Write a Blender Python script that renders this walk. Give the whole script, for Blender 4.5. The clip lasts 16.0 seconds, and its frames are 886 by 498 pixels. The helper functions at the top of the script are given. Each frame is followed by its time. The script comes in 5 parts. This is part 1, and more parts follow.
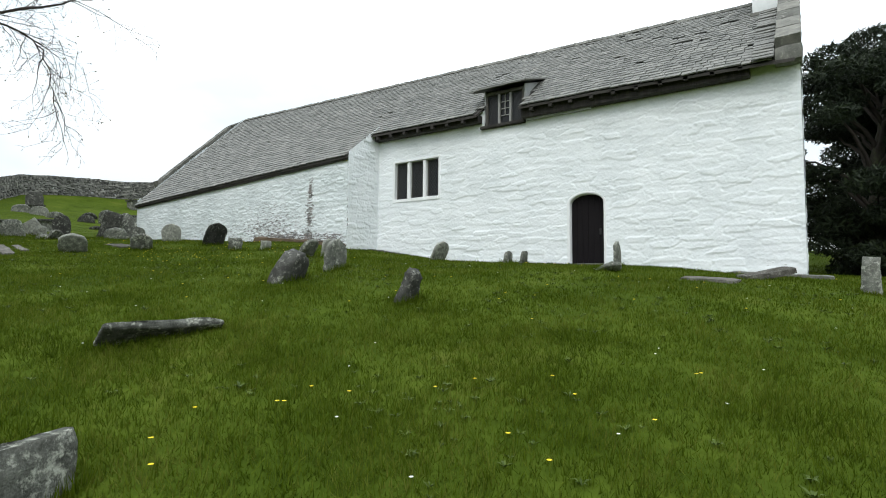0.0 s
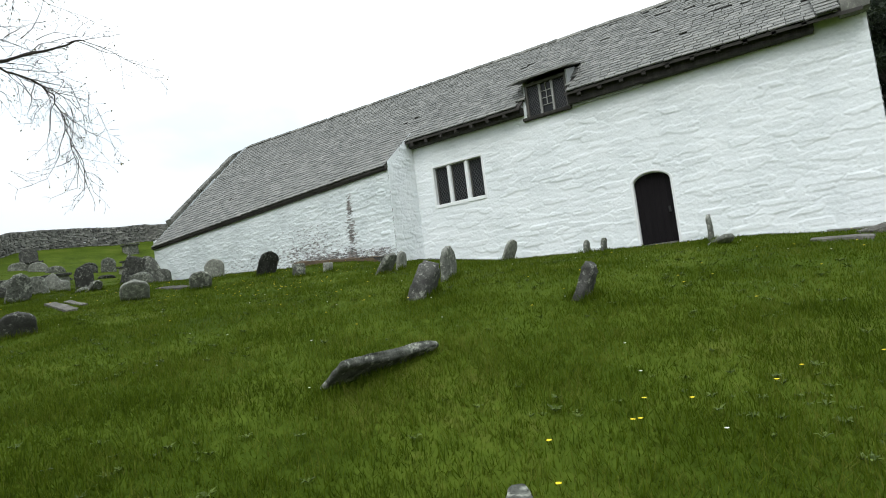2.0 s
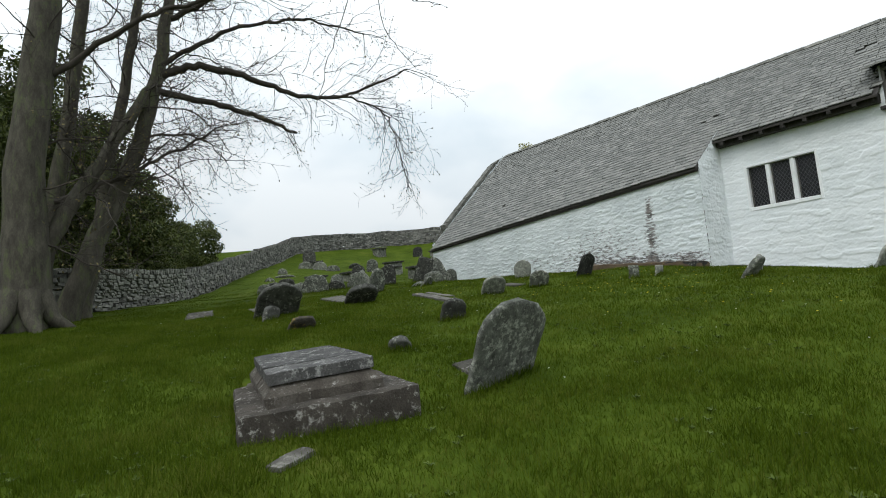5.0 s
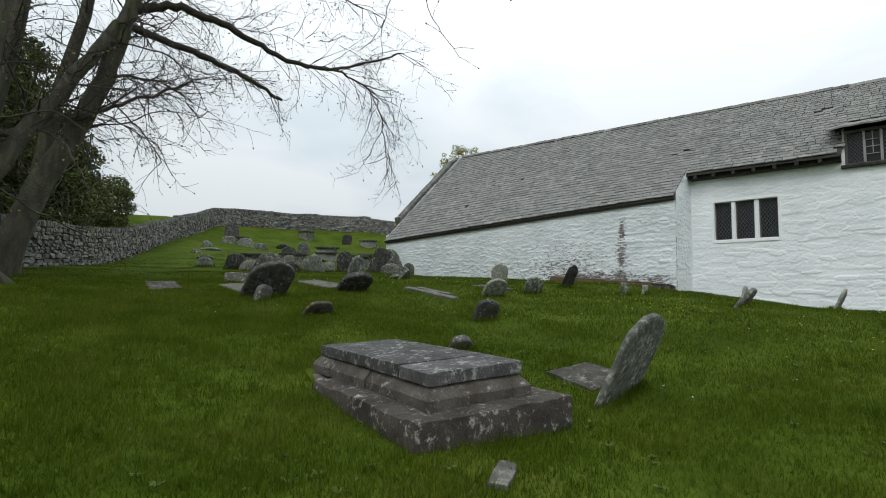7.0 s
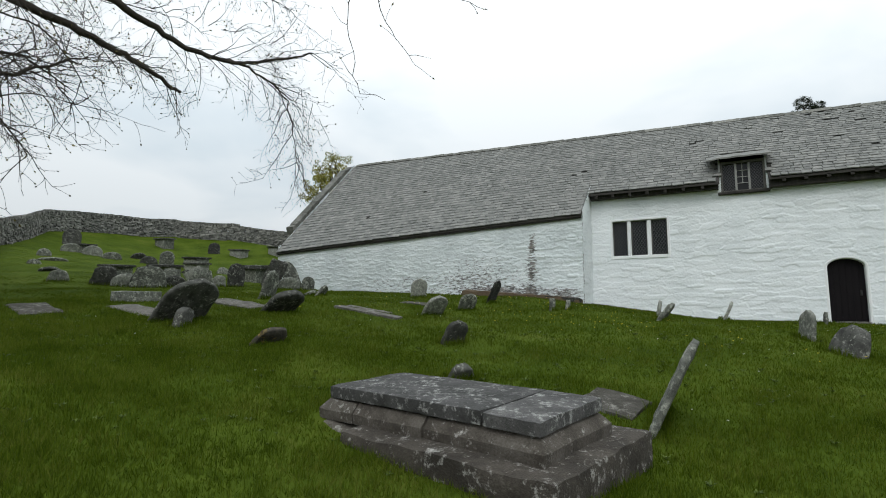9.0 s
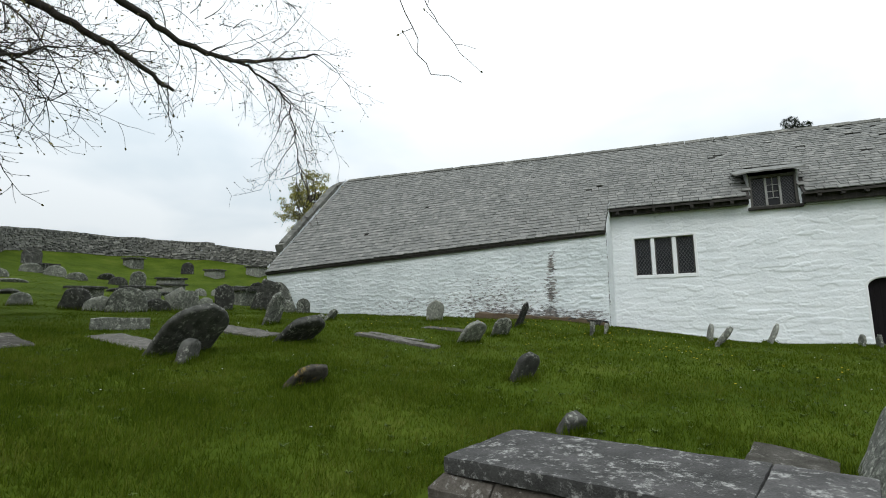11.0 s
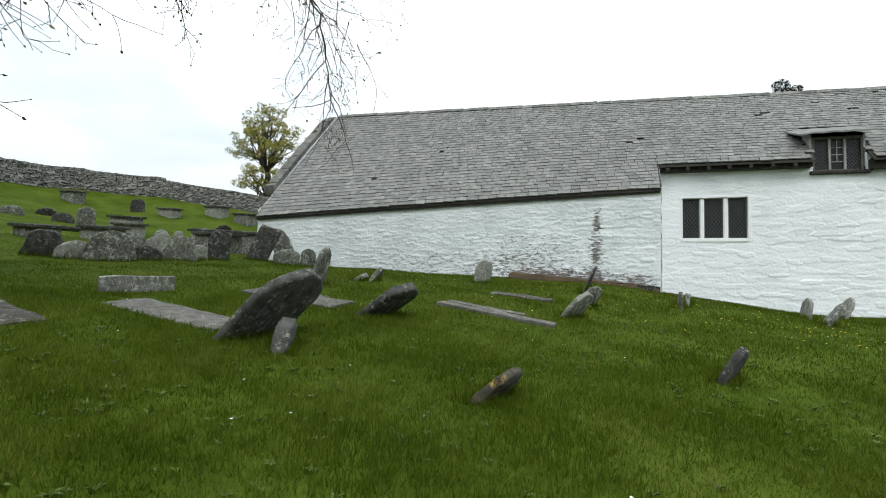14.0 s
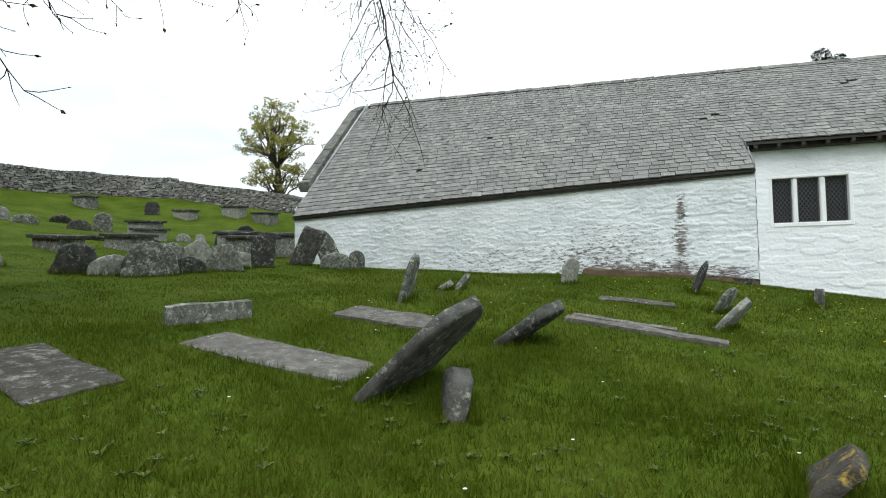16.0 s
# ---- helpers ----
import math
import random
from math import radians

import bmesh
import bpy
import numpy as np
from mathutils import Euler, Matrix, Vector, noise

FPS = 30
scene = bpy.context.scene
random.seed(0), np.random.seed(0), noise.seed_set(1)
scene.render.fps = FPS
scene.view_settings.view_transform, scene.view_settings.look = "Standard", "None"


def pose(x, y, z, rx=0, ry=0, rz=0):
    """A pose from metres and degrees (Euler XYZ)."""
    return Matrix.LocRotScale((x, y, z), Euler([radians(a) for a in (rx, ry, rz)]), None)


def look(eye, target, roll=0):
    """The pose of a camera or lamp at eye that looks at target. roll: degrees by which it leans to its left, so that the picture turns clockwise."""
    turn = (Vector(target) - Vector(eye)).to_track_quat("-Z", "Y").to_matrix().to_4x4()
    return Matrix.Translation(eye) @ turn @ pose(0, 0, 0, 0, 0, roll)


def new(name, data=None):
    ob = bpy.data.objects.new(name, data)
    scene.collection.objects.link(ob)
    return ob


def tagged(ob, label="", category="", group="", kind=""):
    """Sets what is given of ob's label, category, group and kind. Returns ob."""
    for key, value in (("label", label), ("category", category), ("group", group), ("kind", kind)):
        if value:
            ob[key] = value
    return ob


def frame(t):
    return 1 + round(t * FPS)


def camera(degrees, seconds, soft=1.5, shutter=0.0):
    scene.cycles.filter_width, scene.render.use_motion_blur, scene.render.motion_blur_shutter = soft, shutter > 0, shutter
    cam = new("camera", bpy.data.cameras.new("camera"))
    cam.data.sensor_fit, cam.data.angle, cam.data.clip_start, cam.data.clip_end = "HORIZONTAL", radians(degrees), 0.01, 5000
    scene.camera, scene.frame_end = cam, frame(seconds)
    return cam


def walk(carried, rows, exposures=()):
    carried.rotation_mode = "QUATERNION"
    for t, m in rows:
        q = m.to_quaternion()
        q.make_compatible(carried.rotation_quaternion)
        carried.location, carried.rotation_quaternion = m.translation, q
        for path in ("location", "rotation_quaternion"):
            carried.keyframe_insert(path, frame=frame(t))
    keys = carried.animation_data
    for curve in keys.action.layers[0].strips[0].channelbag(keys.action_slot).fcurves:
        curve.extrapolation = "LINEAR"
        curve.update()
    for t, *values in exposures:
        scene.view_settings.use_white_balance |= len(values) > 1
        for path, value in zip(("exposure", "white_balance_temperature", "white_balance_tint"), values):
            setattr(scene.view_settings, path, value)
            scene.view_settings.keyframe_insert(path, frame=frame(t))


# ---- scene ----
cam = camera(79.8, 16.0, soft=1.0)
PATH = [
    (0, (0.498, 0.45, 1.146), (-0.634, 2.094, 1.276), 0.5),
    (0.5, (-0.079, 0.266, 1.158), (-1.179, 1.929, 1.312), -1.0),
    (1, (-0.62, 0.098, 1.229), (-1.677, 1.788, 1.389), -1.7),
    (1.5, (-1.171, -0.172, 1.251), (-2.212, 1.528, 1.411), -2.7),
    (2, (-1.763, -0.387, 1.227), (-2.84, 1.292, 1.376), -7.0),
    (2.5, (-2.359, -0.673, 1.254), (-3.561, 0.912, 1.465), -5.0),
    (3, (-2.913, -1.012, 1.302), (-4.291, 0.422, 1.515), -4.6),
    (3.5, (-3.385, -1.429, 1.358), (-4.956, -0.212, 1.582), -4.3),
    (4, (-3.653, -1.869, 1.322), (-5.245, -0.685, 1.573), -5.3),
    (4.5, (-4.049, -2.632, 1.392), (-5.669, -1.479, 1.607), -9.3),
    (4.7, (-4.149, -2.885, 1.38), (-5.772, -1.74, 1.617), -6.3),
    (6.8, (-6.14, -4.734, 1.486), (-7.554, -3.339, 1.72), 2.1),
    (7, (-6.318, -4.835, 1.5), (-7.657, -3.365, 1.722), 1.7),
    (7.5, (-6.825, -5.13, 1.61), (-8.018, -3.543, 1.854), -0.1),
    (8, (-7.26, -5.405, 1.686), (-8.367, -3.757, 1.933), -1.1),
    (8.5, (-7.686, -5.526, 1.69), (-8.684, -3.808, 1.922), -0.3),
    (8.7, (-7.909, -5.526, 1.69), (-8.856, -3.782, 1.941), 0.4),
    (10.8, (-10.039, -4.787, 1.887), (-10.856, -2.987, 2.19), -0.2),
    (11, (-10.248, -4.75, 1.867), (-11.053, -2.951, 2.208), -0.1),
    (11.5, (-10.821, -4.566, 1.889), (-11.648, -2.774, 2.209), 0.3),
    (12, (-11.408, -4.387, 2.025), (-12.283, -2.61, 2.304), -1.2),
    (12.5, (-11.983, -4.232, 2.104), (-12.718, -2.383, 2.305), 0.8),
    (13, (-12.553, -4.11, 2.138), (-13.233, -2.24, 2.34), 1.9),
    (13.5, (-13.158, -4.047, 2.226), (-13.8, -2.162, 2.419), 0.5),
    (14, (-13.765, -3.877, 2.285), (-14.377, -1.978, 2.432), 1.5),
    (14.5, (-14.337, -3.58, 2.363), (-15.111, -1.744, 2.533), 1.0),
    (15, (-14.889, -3.321, 2.437), (-15.597, -1.456, 2.581), 1.9),
    (15.5, (-15.411, -3.061, 2.486), (-16.029, -1.163, 2.602), 1.2),
    (16, (-15.973, -2.868, 2.639), (-16.6, -0.972, 2.746), -0.7),
]
walk(cam, [(t, look(eye, target, roll)) for t, eye, target, roll in PATH],
     [(0, -.15), (3, -.25), (5, -.48), (8.5, -.60), (12, -.40), (16, -.1)])

# ---------- daylight: bright overcast sky, soft sun from the south-east ----------
world = bpy.data.worlds.new("overcast_sky")
scene.world = world
world.use_nodes = True
wn, wl = world.node_tree.nodes, world.node_tree.links
wn.clear()


def wnode(kind, **props):
    n = wn.new(kind)
    for k, v in props.items():
        if k == "operation":
            n.operation = v
        elif k == "blend":
            n.blend_type = v
    return n


SUN_ELEV, SUN_AZ = radians(48), radians(165)
sky = wn.new("ShaderNodeTexSky")
sky.sky_type, sky.sun_disc, sky.sun_elevation, sky.sun_rotation = "NISHITA", False, SUN_ELEV, SUN_AZ
coord = wn.new("ShaderNodeTexCoord")
sep = wn.new("ShaderNodeSeparateXYZ")
wl.new(coord.outputs["Generated"], sep.inputs[0])
# overcast luminance: (1 + 2 sin e) / 3
up = wnode("ShaderNodeMath", operation="MAXIMUM")
wl.new(sep.outputs["Z"], up.inputs[0])
up.inputs[1].default_value = 0.0
lum = wnode("ShaderNodeMath", operation="MULTIPLY_ADD")
wl.new(up.outputs[0], lum.inputs[0])
lum.inputs[1].default_value, lum.inputs[2].default_value = 1.9, 0.95
# cloud layer seen in perspective: direction divided by height
flat = wnode("ShaderNodeMath", operation="ADD")
wl.new(up.outputs[0], flat.inputs[0])
flat.inputs[1].default_value = 0.22
div = wn.new("ShaderNodeVectorMath")
div.operation = "DIVIDE"
wl.new(coord.outputs["Generated"], div.inputs[0])
comb = wn.new("ShaderNodeCombineXYZ")
for k in range(3):
    wl.new(flat.outputs[0], comb.inputs[k])
wl.new(comb.outputs[0], div.inputs[1])
cn = wn.new("ShaderNodeTexNoise")
cn.inputs["Scale"].default_value, cn.inputs["Detail"].default_value, cn.inputs["Roughness"].default_value = 1.35, 5.0, 0.5
cn.inputs["Distortion"].default_value = 0.3
wl.new(div.outputs[0], cn.inputs["Vector"])
cr = wn.new("ShaderNodeValToRGB")
cr.color_ramp.elements[0].position, cr.color_ramp.elements[0].color = 0.34, (0.75, 0.845, 0.905, 1)
cr.color_ramp.elements[1].position, cr.color_ramp.elements[1].color = 0.54, (0.94, 1.0, 1.03, 1)
wl.new(cn.outputs["Fac"], cr.inputs["Fac"])
cloud = wn.new("ShaderNodeVectorMath")
cloud.operation = "SCALE"
wl.new(cr.outputs["Color"], cloud.inputs[0])
wl.new(lum.outputs[0], cloud.inputs["Scale"])
blue = wn.new("ShaderNodeVectorMath")
blue.operation = "SCALE"
wl.new(sky.outputs["Color"], blue.inputs[0])
blue.inputs["Scale"].default_value = 0.10
mixs = wn.new("ShaderNodeMix")
mixs.data_type = "RGBA"
mixs.inputs["Factor"].default_value = 0.9
wl.new(blue.outputs[0], mixs.inputs["A"])
wl.new(cloud.outputs[0], mixs.inputs["B"])
bg = wn.new("ShaderNodeBackground")
bg.inputs["Strength"].default_value = 1.0
wl.new(mixs.outputs["Result"], bg.inputs["Color"])
wo = wn.new("ShaderNodeOutputWorld")
wl.new(bg.outputs[0], wo.inputs["Surface"])

sun = new("sun", bpy.data.lights.new("sun", "SUN"))
sun.data.energy, sun.data.angle, sun.data.color = 1.3, radians(25), (1.0, 0.99, 0.97)
sun.matrix_world = look((0, 0, 40), (0 - math.sin(SUN_AZ) * 10, -math.cos(SUN_AZ) * 10, 40 - math.tan(SUN_ELEV) * 10))


# ---------- materials ----------
def material(name, stops, scale=4.0, fine=40.0, rough=0.85, bump=0.3, lichen=None, lichen_at=0.6, lichen_scale=9.0, by="", spec=0.3, stretch=(1, 1, 1), spread=.42, patch=.34):
    """A surface of two scales of noise over a colour ramp, with optional lichen blots; by: 'object' or 'island' adds a shade for each piece."""
    m = bpy.data.materials.new(name)
    m.use_nodes = True
    n, l = m.node_tree.nodes, m.node_tree.links
    b = n["Principled BSDF"]
    b.inputs["Roughness"].default_value = rough
    b.inputs["Specular IOR Level"].default_value = spec
    tc = n.new("ShaderNodeTexCoord")
    mp = n.new("ShaderNodeMapping")
    mp.inputs["Scale"].default_value = stretch
    l.new(tc.outputs["Object"], mp.inputs["Vector"])
    vec = mp.outputs[0]
    oi = n.new("ShaderNodeObjectInfo")
    if by == "object":
        off = n.new("ShaderNodeVectorMath")
        off.operation = "MULTIPLY_ADD"
        l.new(oi.outputs["Random"], off.inputs[0])
        off.inputs[1].default_value = (37, 23, 11)
        l.new(vec, off.inputs[2])
        vec = off.outputs[0]
    a = n.new("ShaderNodeTexNoise")
    a.inputs["Scale"].default_value, a.inputs["Detail"].default_value, a.inputs["Roughness"].default_value = scale, 6.0, 0.6
    f = n.new("ShaderNodeTexNoise")
    f.inputs["Scale"].default_value, f.inputs["Detail"].default_value = fine, 4.0
    for t in (a, f):
        l.new(vec, t.inputs["Vector"])
    mx = n.new("ShaderNodeMath")
    mx.operation = "MULTIPLY_ADD"
    l.new(f.outputs["Fac"], mx.inputs[0])
    mx.inputs[1].default_value = 0.45
    l.new(a.outputs["Fac"], mx.inputs[2])
    shade = mx.outputs[0]
    if by:
        g = n.new("ShaderNodeNewGeometry")
        pk = n.new("ShaderNodeMath")
        pk.operation = "MULTIPLY_ADD"
        l.new(g.outputs["Random Per Island"] if by == "island" else oi.outputs["Random"], pk.inputs[0])
        pk.inputs[1].default_value = spread
        l.new(shade, pk.inputs[2])
        sb = n.new("ShaderNodeMath")
        sb.operation = "SUBTRACT"
        l.new(pk.outputs[0], sb.inputs[0])
        sb.inputs[1].default_value = spread / 2
        shade = sb.outputs[0]
    r = n.new("ShaderNodeValToRGB")
    l.new(shade, r.inputs["Fac"])
    els = r.color_ramp.elements
    lo, hi = 0.42, 1.03
    for k, c in enumerate(stops):
        p = lo + (hi - lo) * k / (len(stops) - 1)
        e = els[k] if k < 2 else els.new(p)
        e.position, e.color = p, (*c, 1)
    col = r.outputs["Color"]
    if lichen:
        v = n.new("ShaderNodeTexNoise")
        v.inputs["Scale"].default_value, v.inputs["Detail"].default_value, v.inputs["Roughness"].default_value = lichen_scale, 8.0, 0.74
        l.new(vec, v.inputs["Vector"])
        rr = n.new("ShaderNodeMapRange")
        rr.inputs["From Min"].default_value, rr.inputs["From Max"].default_value = lichen_at - .02, lichen_at + 0.12
        pt = n.new("ShaderNodeTexNoise")
        pt.inputs["Scale"].default_value, pt.inputs["Detail"].default_value, pt.inputs["Distortion"].default_value = lichen_scale * .24, 5.0, .8
        l.new(vec, pt.inputs["Vector"])
        sm = n.new("ShaderNodeMath")
        sm.operation = "MULTIPLY_ADD"
        l.new(pt.outputs["Fac"], sm.inputs[0])
        sm.inputs[1].default_value, sm.inputs[2].default_value = patch, -patch / 2
        sv_ = n.new("ShaderNodeMath")
        sv_.operation = "ADD"
        l.new(v.outputs["Fac"], sv_.inputs[0])
        l.new(sm.outputs[0], sv_.inputs[1])
        l.new(sv_.outputs[0], rr.inputs["Value"])
        mc = n.new("ShaderNodeMix")
        mc.data_type = "RGBA"
        l.new(rr.outputs[0], mc.inputs["Factor"])
        l.new(col, mc.inputs["A"])
        mc.inputs["B"].default_value = (*lichen, 1)
        col = mc.outputs["Result"]
    l.new(col, b.inputs["Base Color"])
    if bump:
        bp = n.new("ShaderNodeBump")
        bp.inputs["Strength"].default_value, bp.inputs["Distance"].default_value = bump, 0.02
        l.new(mx.outputs[0], bp.inputs["Height"])
        l.new(bp.outputs[0], b.inputs["Normal"])
    return m


SLATE = material("roof_slate", [(.085, .086, .080), (.14, .142, .132), (.195, .195, .18), (.27, .265, .245)], 5, 42, .8, .6, (.42, .43, .40), .64, 22, "island", .35, spread=.24, patch=.1)
SLATE_ONE = material("roof_slate_piece", [(.085, .086, .080), (.14, .142, .132), (.195, .195, .18), (.27, .265, .245)], 5, 42, .8, .6, (.42, .43, .40), .64, 22, "object", .35, spread=.24, patch=.1)
DECK = material("roof_underlay", [(.03, .028, .025), (.06, .055, .05)], 3, 20, .95, .2)
COPING = material("coping_stone", [(.07, .07, .06), (.14, .14, .125), (.22, .215, .19)], 4, 40, .9, .5, (.38, .38, .33), .6, 8, "object")
STONE_GREY = material("grey_gravestone", [(.05, .052, .044), (.14, .145, .125), (.26, .262, .23)], 9, 70, .9, 1.0, (.40, .41, .35), .53, 13, "object", .15)
STONE_DARK = material("dark_gravestone", [(.022, .022, .02), (.048, .048, .043), (.10, .10, .09)], 7, 60, .9, .9, (.33, .335, .29), .57, 13, "object", .15)
STONE_FLAT = material("ledger_stone", [(.045, .042, .034), (.085, .080, .070), (.15, .142, .128)], 6, 60, .95, 1.0, (.22, .215, .19), .55, 11, "object", .15)
STONE_TOMB = material("lichened_tomb_stone", [(.026, .022, .017), (.062, .053, .043), (.12, .108, .092)], 4, 55, .92, 1.0, (.36, .35, .32), .575, 13, "object")
STONE_TOMB_TOP = material("tomb_top_slate", [(.030, .030, .028), (.070, .068, .066), (.14, .135, .13)], 3, 60, .88, 1.0, (.34, .34, .32), .555, 16, "object", .25)
STONE_GOLD = material("golden_lichened_stone", [(.025, .023, .018), (.065, .058, .046), (.14, .128, .105)], 7, 60, .92, 1.0, (.36, .25, .05), .54, 8, "object")
DRYSTONE = material("drystone", [(.06, .06, .055), (.15, .15, .135), (.27, .265, .24)], 3, 30, .95, .4, (.42, .42, .38), .62, 8, "island")
BARK = material("bark", [(.028, .025, .019), (.062, .056, .043), (.105, .098, .075)], 6, 50, .95, .9, (.085, .10, .045), .54, 5, stretch=(1, 1, .35))
TWIG = material("twig_bark", [(.03, .025, .02), (.07, .06, .05)], 5, 40, .95, .2)
TIMBER = material("weathered_timber", [(.012, .011, .010), (.03, .027, .024), (.06, .055, .05)], 8, 60, .85, .4, stretch=(1, 1, .2))
TIMBER_GREY = material("grey_weathered_timber", [(.05, .048, .042), (.10, .096, .086), (.16, .155, .14)], 8, 60, .85, .4, stretch=(1, 1, .2))
WEED = material("weed_leaves", [(.030, .052, .005), (.058, .090, .009), (.10, .14, .02)], 3, 20, .6, 0, by="island")
TIMBER_PALE = material("pale_grey_timber", [(.22, .22, .21), (.34, .34, .32)], 8, 60, .8, .3, stretch=(1, 1, .2))
DOOR_PAINT = material("black_door_paint", [(.006, .005, .006), (.013, .011, .012)], 6, 60, .8, .2, spec=.1, stretch=(1, 1, .15))
IRON = material("dark_iron", [(.012, .012, .012), (.03, .03, .03)], 8, 60, .5, .2)
LEAD = material("lead_came", [(.05, .052, .055), (.10, .102, .105)], 9, 60, .5, .2)
CHEEK = material("grey_render", [(.30, .31, .31), (.42, .43, .43)], 4, 40, .9, .2)
EARTH = material("bare_earth", [(.05, .035, .022), (.09, .065, .04), (.13, .10, .07)], 3, 30, 1, .5)
LIMEWASH = material("limewash", [(.67, .69, .69), (.77, .785, .785), (.82, .83, .83)], 1.2, 14, .9, .25, spec=.2)
LEAF_GREEN = material("green_leaves", [(.022, .032, .006), (.058, .078, .014), (.12, .14, .03)], 1.5, 9, .7, 0, by="island")
LEAF_GOLD = material("young_oak_leaves", [(.13, .135, .02), (.26, .25, .045), (.38, .34, .08)], 1, 6, .7, 0, by="island")
YEW = material("yew_needles", [(.005, .009, .004), (.012, .021, .008), (.024, .036, .012)], 1.2, 8, .7, 0, by="island")
BUD = material("leaf_buds", [(.10, .075, .03), (.16, .14, .05)], 3, 20, .8, 0, by="island")
YELLOW = material("yellow_petals", [(.75, .52, .01), (.85, .65, .02)], 9, 60, .6, 0)
WHITE_PETAL = material("white_petals", [(.75, .75, .72), (.85, .85, .82)], 9, 60, .6, 0)


def glass():
    m = bpy.data.materials.new("old_window_glass")
    m.use_nodes = True
    n, l = m.node_tree.nodes, m.node_tree.links
    b = n["Principled BSDF"]
    b.inputs["Base Color"].default_value = (.010, .011, .012, 1)
    b.inputs["Roughness"].default_value = .22
    b.inputs["Specular IOR Level"].default_value = .25
    nz, bp = n.new("ShaderNodeTexNoise"), n.new("ShaderNodeBump")
    nz.inputs["Scale"].default_value = 14
    bp.inputs["Strength"].default_value, bp.inputs["Distance"].default_value = .35, .02
    tc = n.new("ShaderNodeTexCoord")
    l.new(tc.outputs["Object"], nz.inputs["Vector"])
    l.new(nz.outputs["Fac"], bp.inputs["Height"])
    l.new(bp.outputs[0], b.inputs["Normal"])
    return m


GLASS = glass()


def ramp(n, l, value, lo, hi):
    r = n.new("ShaderNodeMapRange")
    r.interpolation_type = "SMOOTHSTEP"
    r.inputs["From Min"].default_value, r.inputs["From Max"].default_value = lo, hi
    l.new(value, r.inputs["Value"])
    return r.outputs[0]


def math_node(n, l, op, a, b):
    m = n.new("ShaderNodeMath")
    m.operation = op
    for k, v in enumerate((a, b)):
        if isinstance(v, (int, float)):
            m.inputs[k].default_value = v
        else:
            l.new(v, m.inputs[k])
    return m.outputs[0]


def worn_limewash(name, stains, flake, tones):
    """Limewash worn back to brown stone: flakes scattered by noise, and stain patches (x, z, half width, half height, strength)."""
    m = material(name, tones, 1.3, 22, .92, .55, spec=.2)
    n, l = m.node_tree.nodes, m.node_tree.links
    b = n["Principled BSDF"]
    white = b.inputs["Base Color"].links[0].from_socket
    tc = n.new("ShaderNodeTexCoord")
    sp = n.new("ShaderNodeSeparateXYZ")
    l.new(tc.outputs["Object"], sp.inputs[0])
    mp = n.new("ShaderNodeMapping")
    mp.inputs["Scale"].default_value = (1.9, 1, 6.5)
    l.new(tc.outputs["Object"], mp.inputs["Vector"])
    nz = n.new("ShaderNodeTexNoise")
    nz.inputs["Scale"].default_value, nz.inputs["Detail"].default_value, nz.inputs["Roughness"].default_value = 3.0, 8, .7
    l.new(mp.outputs[0], nz.inputs["Vector"])
    bare = flake
    for x, z, hx, hz, k in stains:
        dx = math_node(n, l, "ABSOLUTE", math_node(n, l, "SUBTRACT", sp.outputs["X"], x), 0)
        dz = math_node(n, l, "ABSOLUTE", math_node(n, l, "SUBTRACT", sp.outputs["Z"], z), 0)
        mx = math_node(n, l, "SUBTRACT", 1.0, ramp(n, l, dx, 0.0, hx))
        mz = math_node(n, l, "SUBTRACT", 1.0, ramp(n, l, dz, hz * .45, hz))
        bare = math_node(n, l, "ADD", bare, math_node(n, l, "MULTIPLY", math_node(n, l, "MULTIPLY", mx, mz), k))
    msk = ramp(n, l, math_node(n, l, "ADD", nz.outputs["Fac"], bare), .65, .80)
    nb = n.new("ShaderNodeTexNoise")
    nb.inputs["Scale"].default_value, nb.inputs["Detail"].default_value = 7, 5
    l.new(tc.outputs["Object"], nb.inputs["Vector"])
    rb = n.new("ShaderNodeValToRGB")
    rb.color_ramp.elements[0].position, rb.color_ramp.elements[0].color = .35, (.035, .028, .024, 1)
    rb.color_ramp.elements[1].position, rb.color_ramp.elements[1].color = .7, (.20, .17, .15, 1)
    l.new(nb.outputs["Fac"], rb.inputs["Fac"])
    mc = n.new("ShaderNodeMix")
    mc.data_type = "RGBA"
    l.new(math_node(n, l, "MULTIPLY", msk, .9), mc.inputs["Factor"])
    l.new(white, mc.inputs["A"])
    l.new(rb.outputs["Color"], mc.inputs["B"])
    l.new(mc.outputs["Result"], b.inputs["Base Color"])
    return m


LOW_WALL = worn_limewash("worn_limewash", [(-14.25, 4.55, .22, .50, .15), (-14.25, 4.0, .34, 1.0, .09), (-14.3, 3.2, .42, 1.1, .12), (-15.1, 2.55, 3.0, .55, .17), (-13.0, 2.5, 1.1, .50, .17),
                                           (-16.3, 3.5, 2.6, 1.0, .08), (-19.5, 2.9, 8.0, .9, .07), (-18, 3.7, 10, 1.8, .05)], .035,
                         [(.51, .55, .56), (.655, .70, .71), (.765, .80, .815)])
UP_WALL = worn_limewash("thick_limewash", [(-.1, 1.62, .9, .35, .30), (-7.95, 5.85, .10, .4, .25), (.35, 4.0, .12, 2.6, .14), (-6, 1.75, 7.5, .35, .13)], -.20, [(.655, .69, .70), (.755, .785, .795), (.815, .84, .85)])


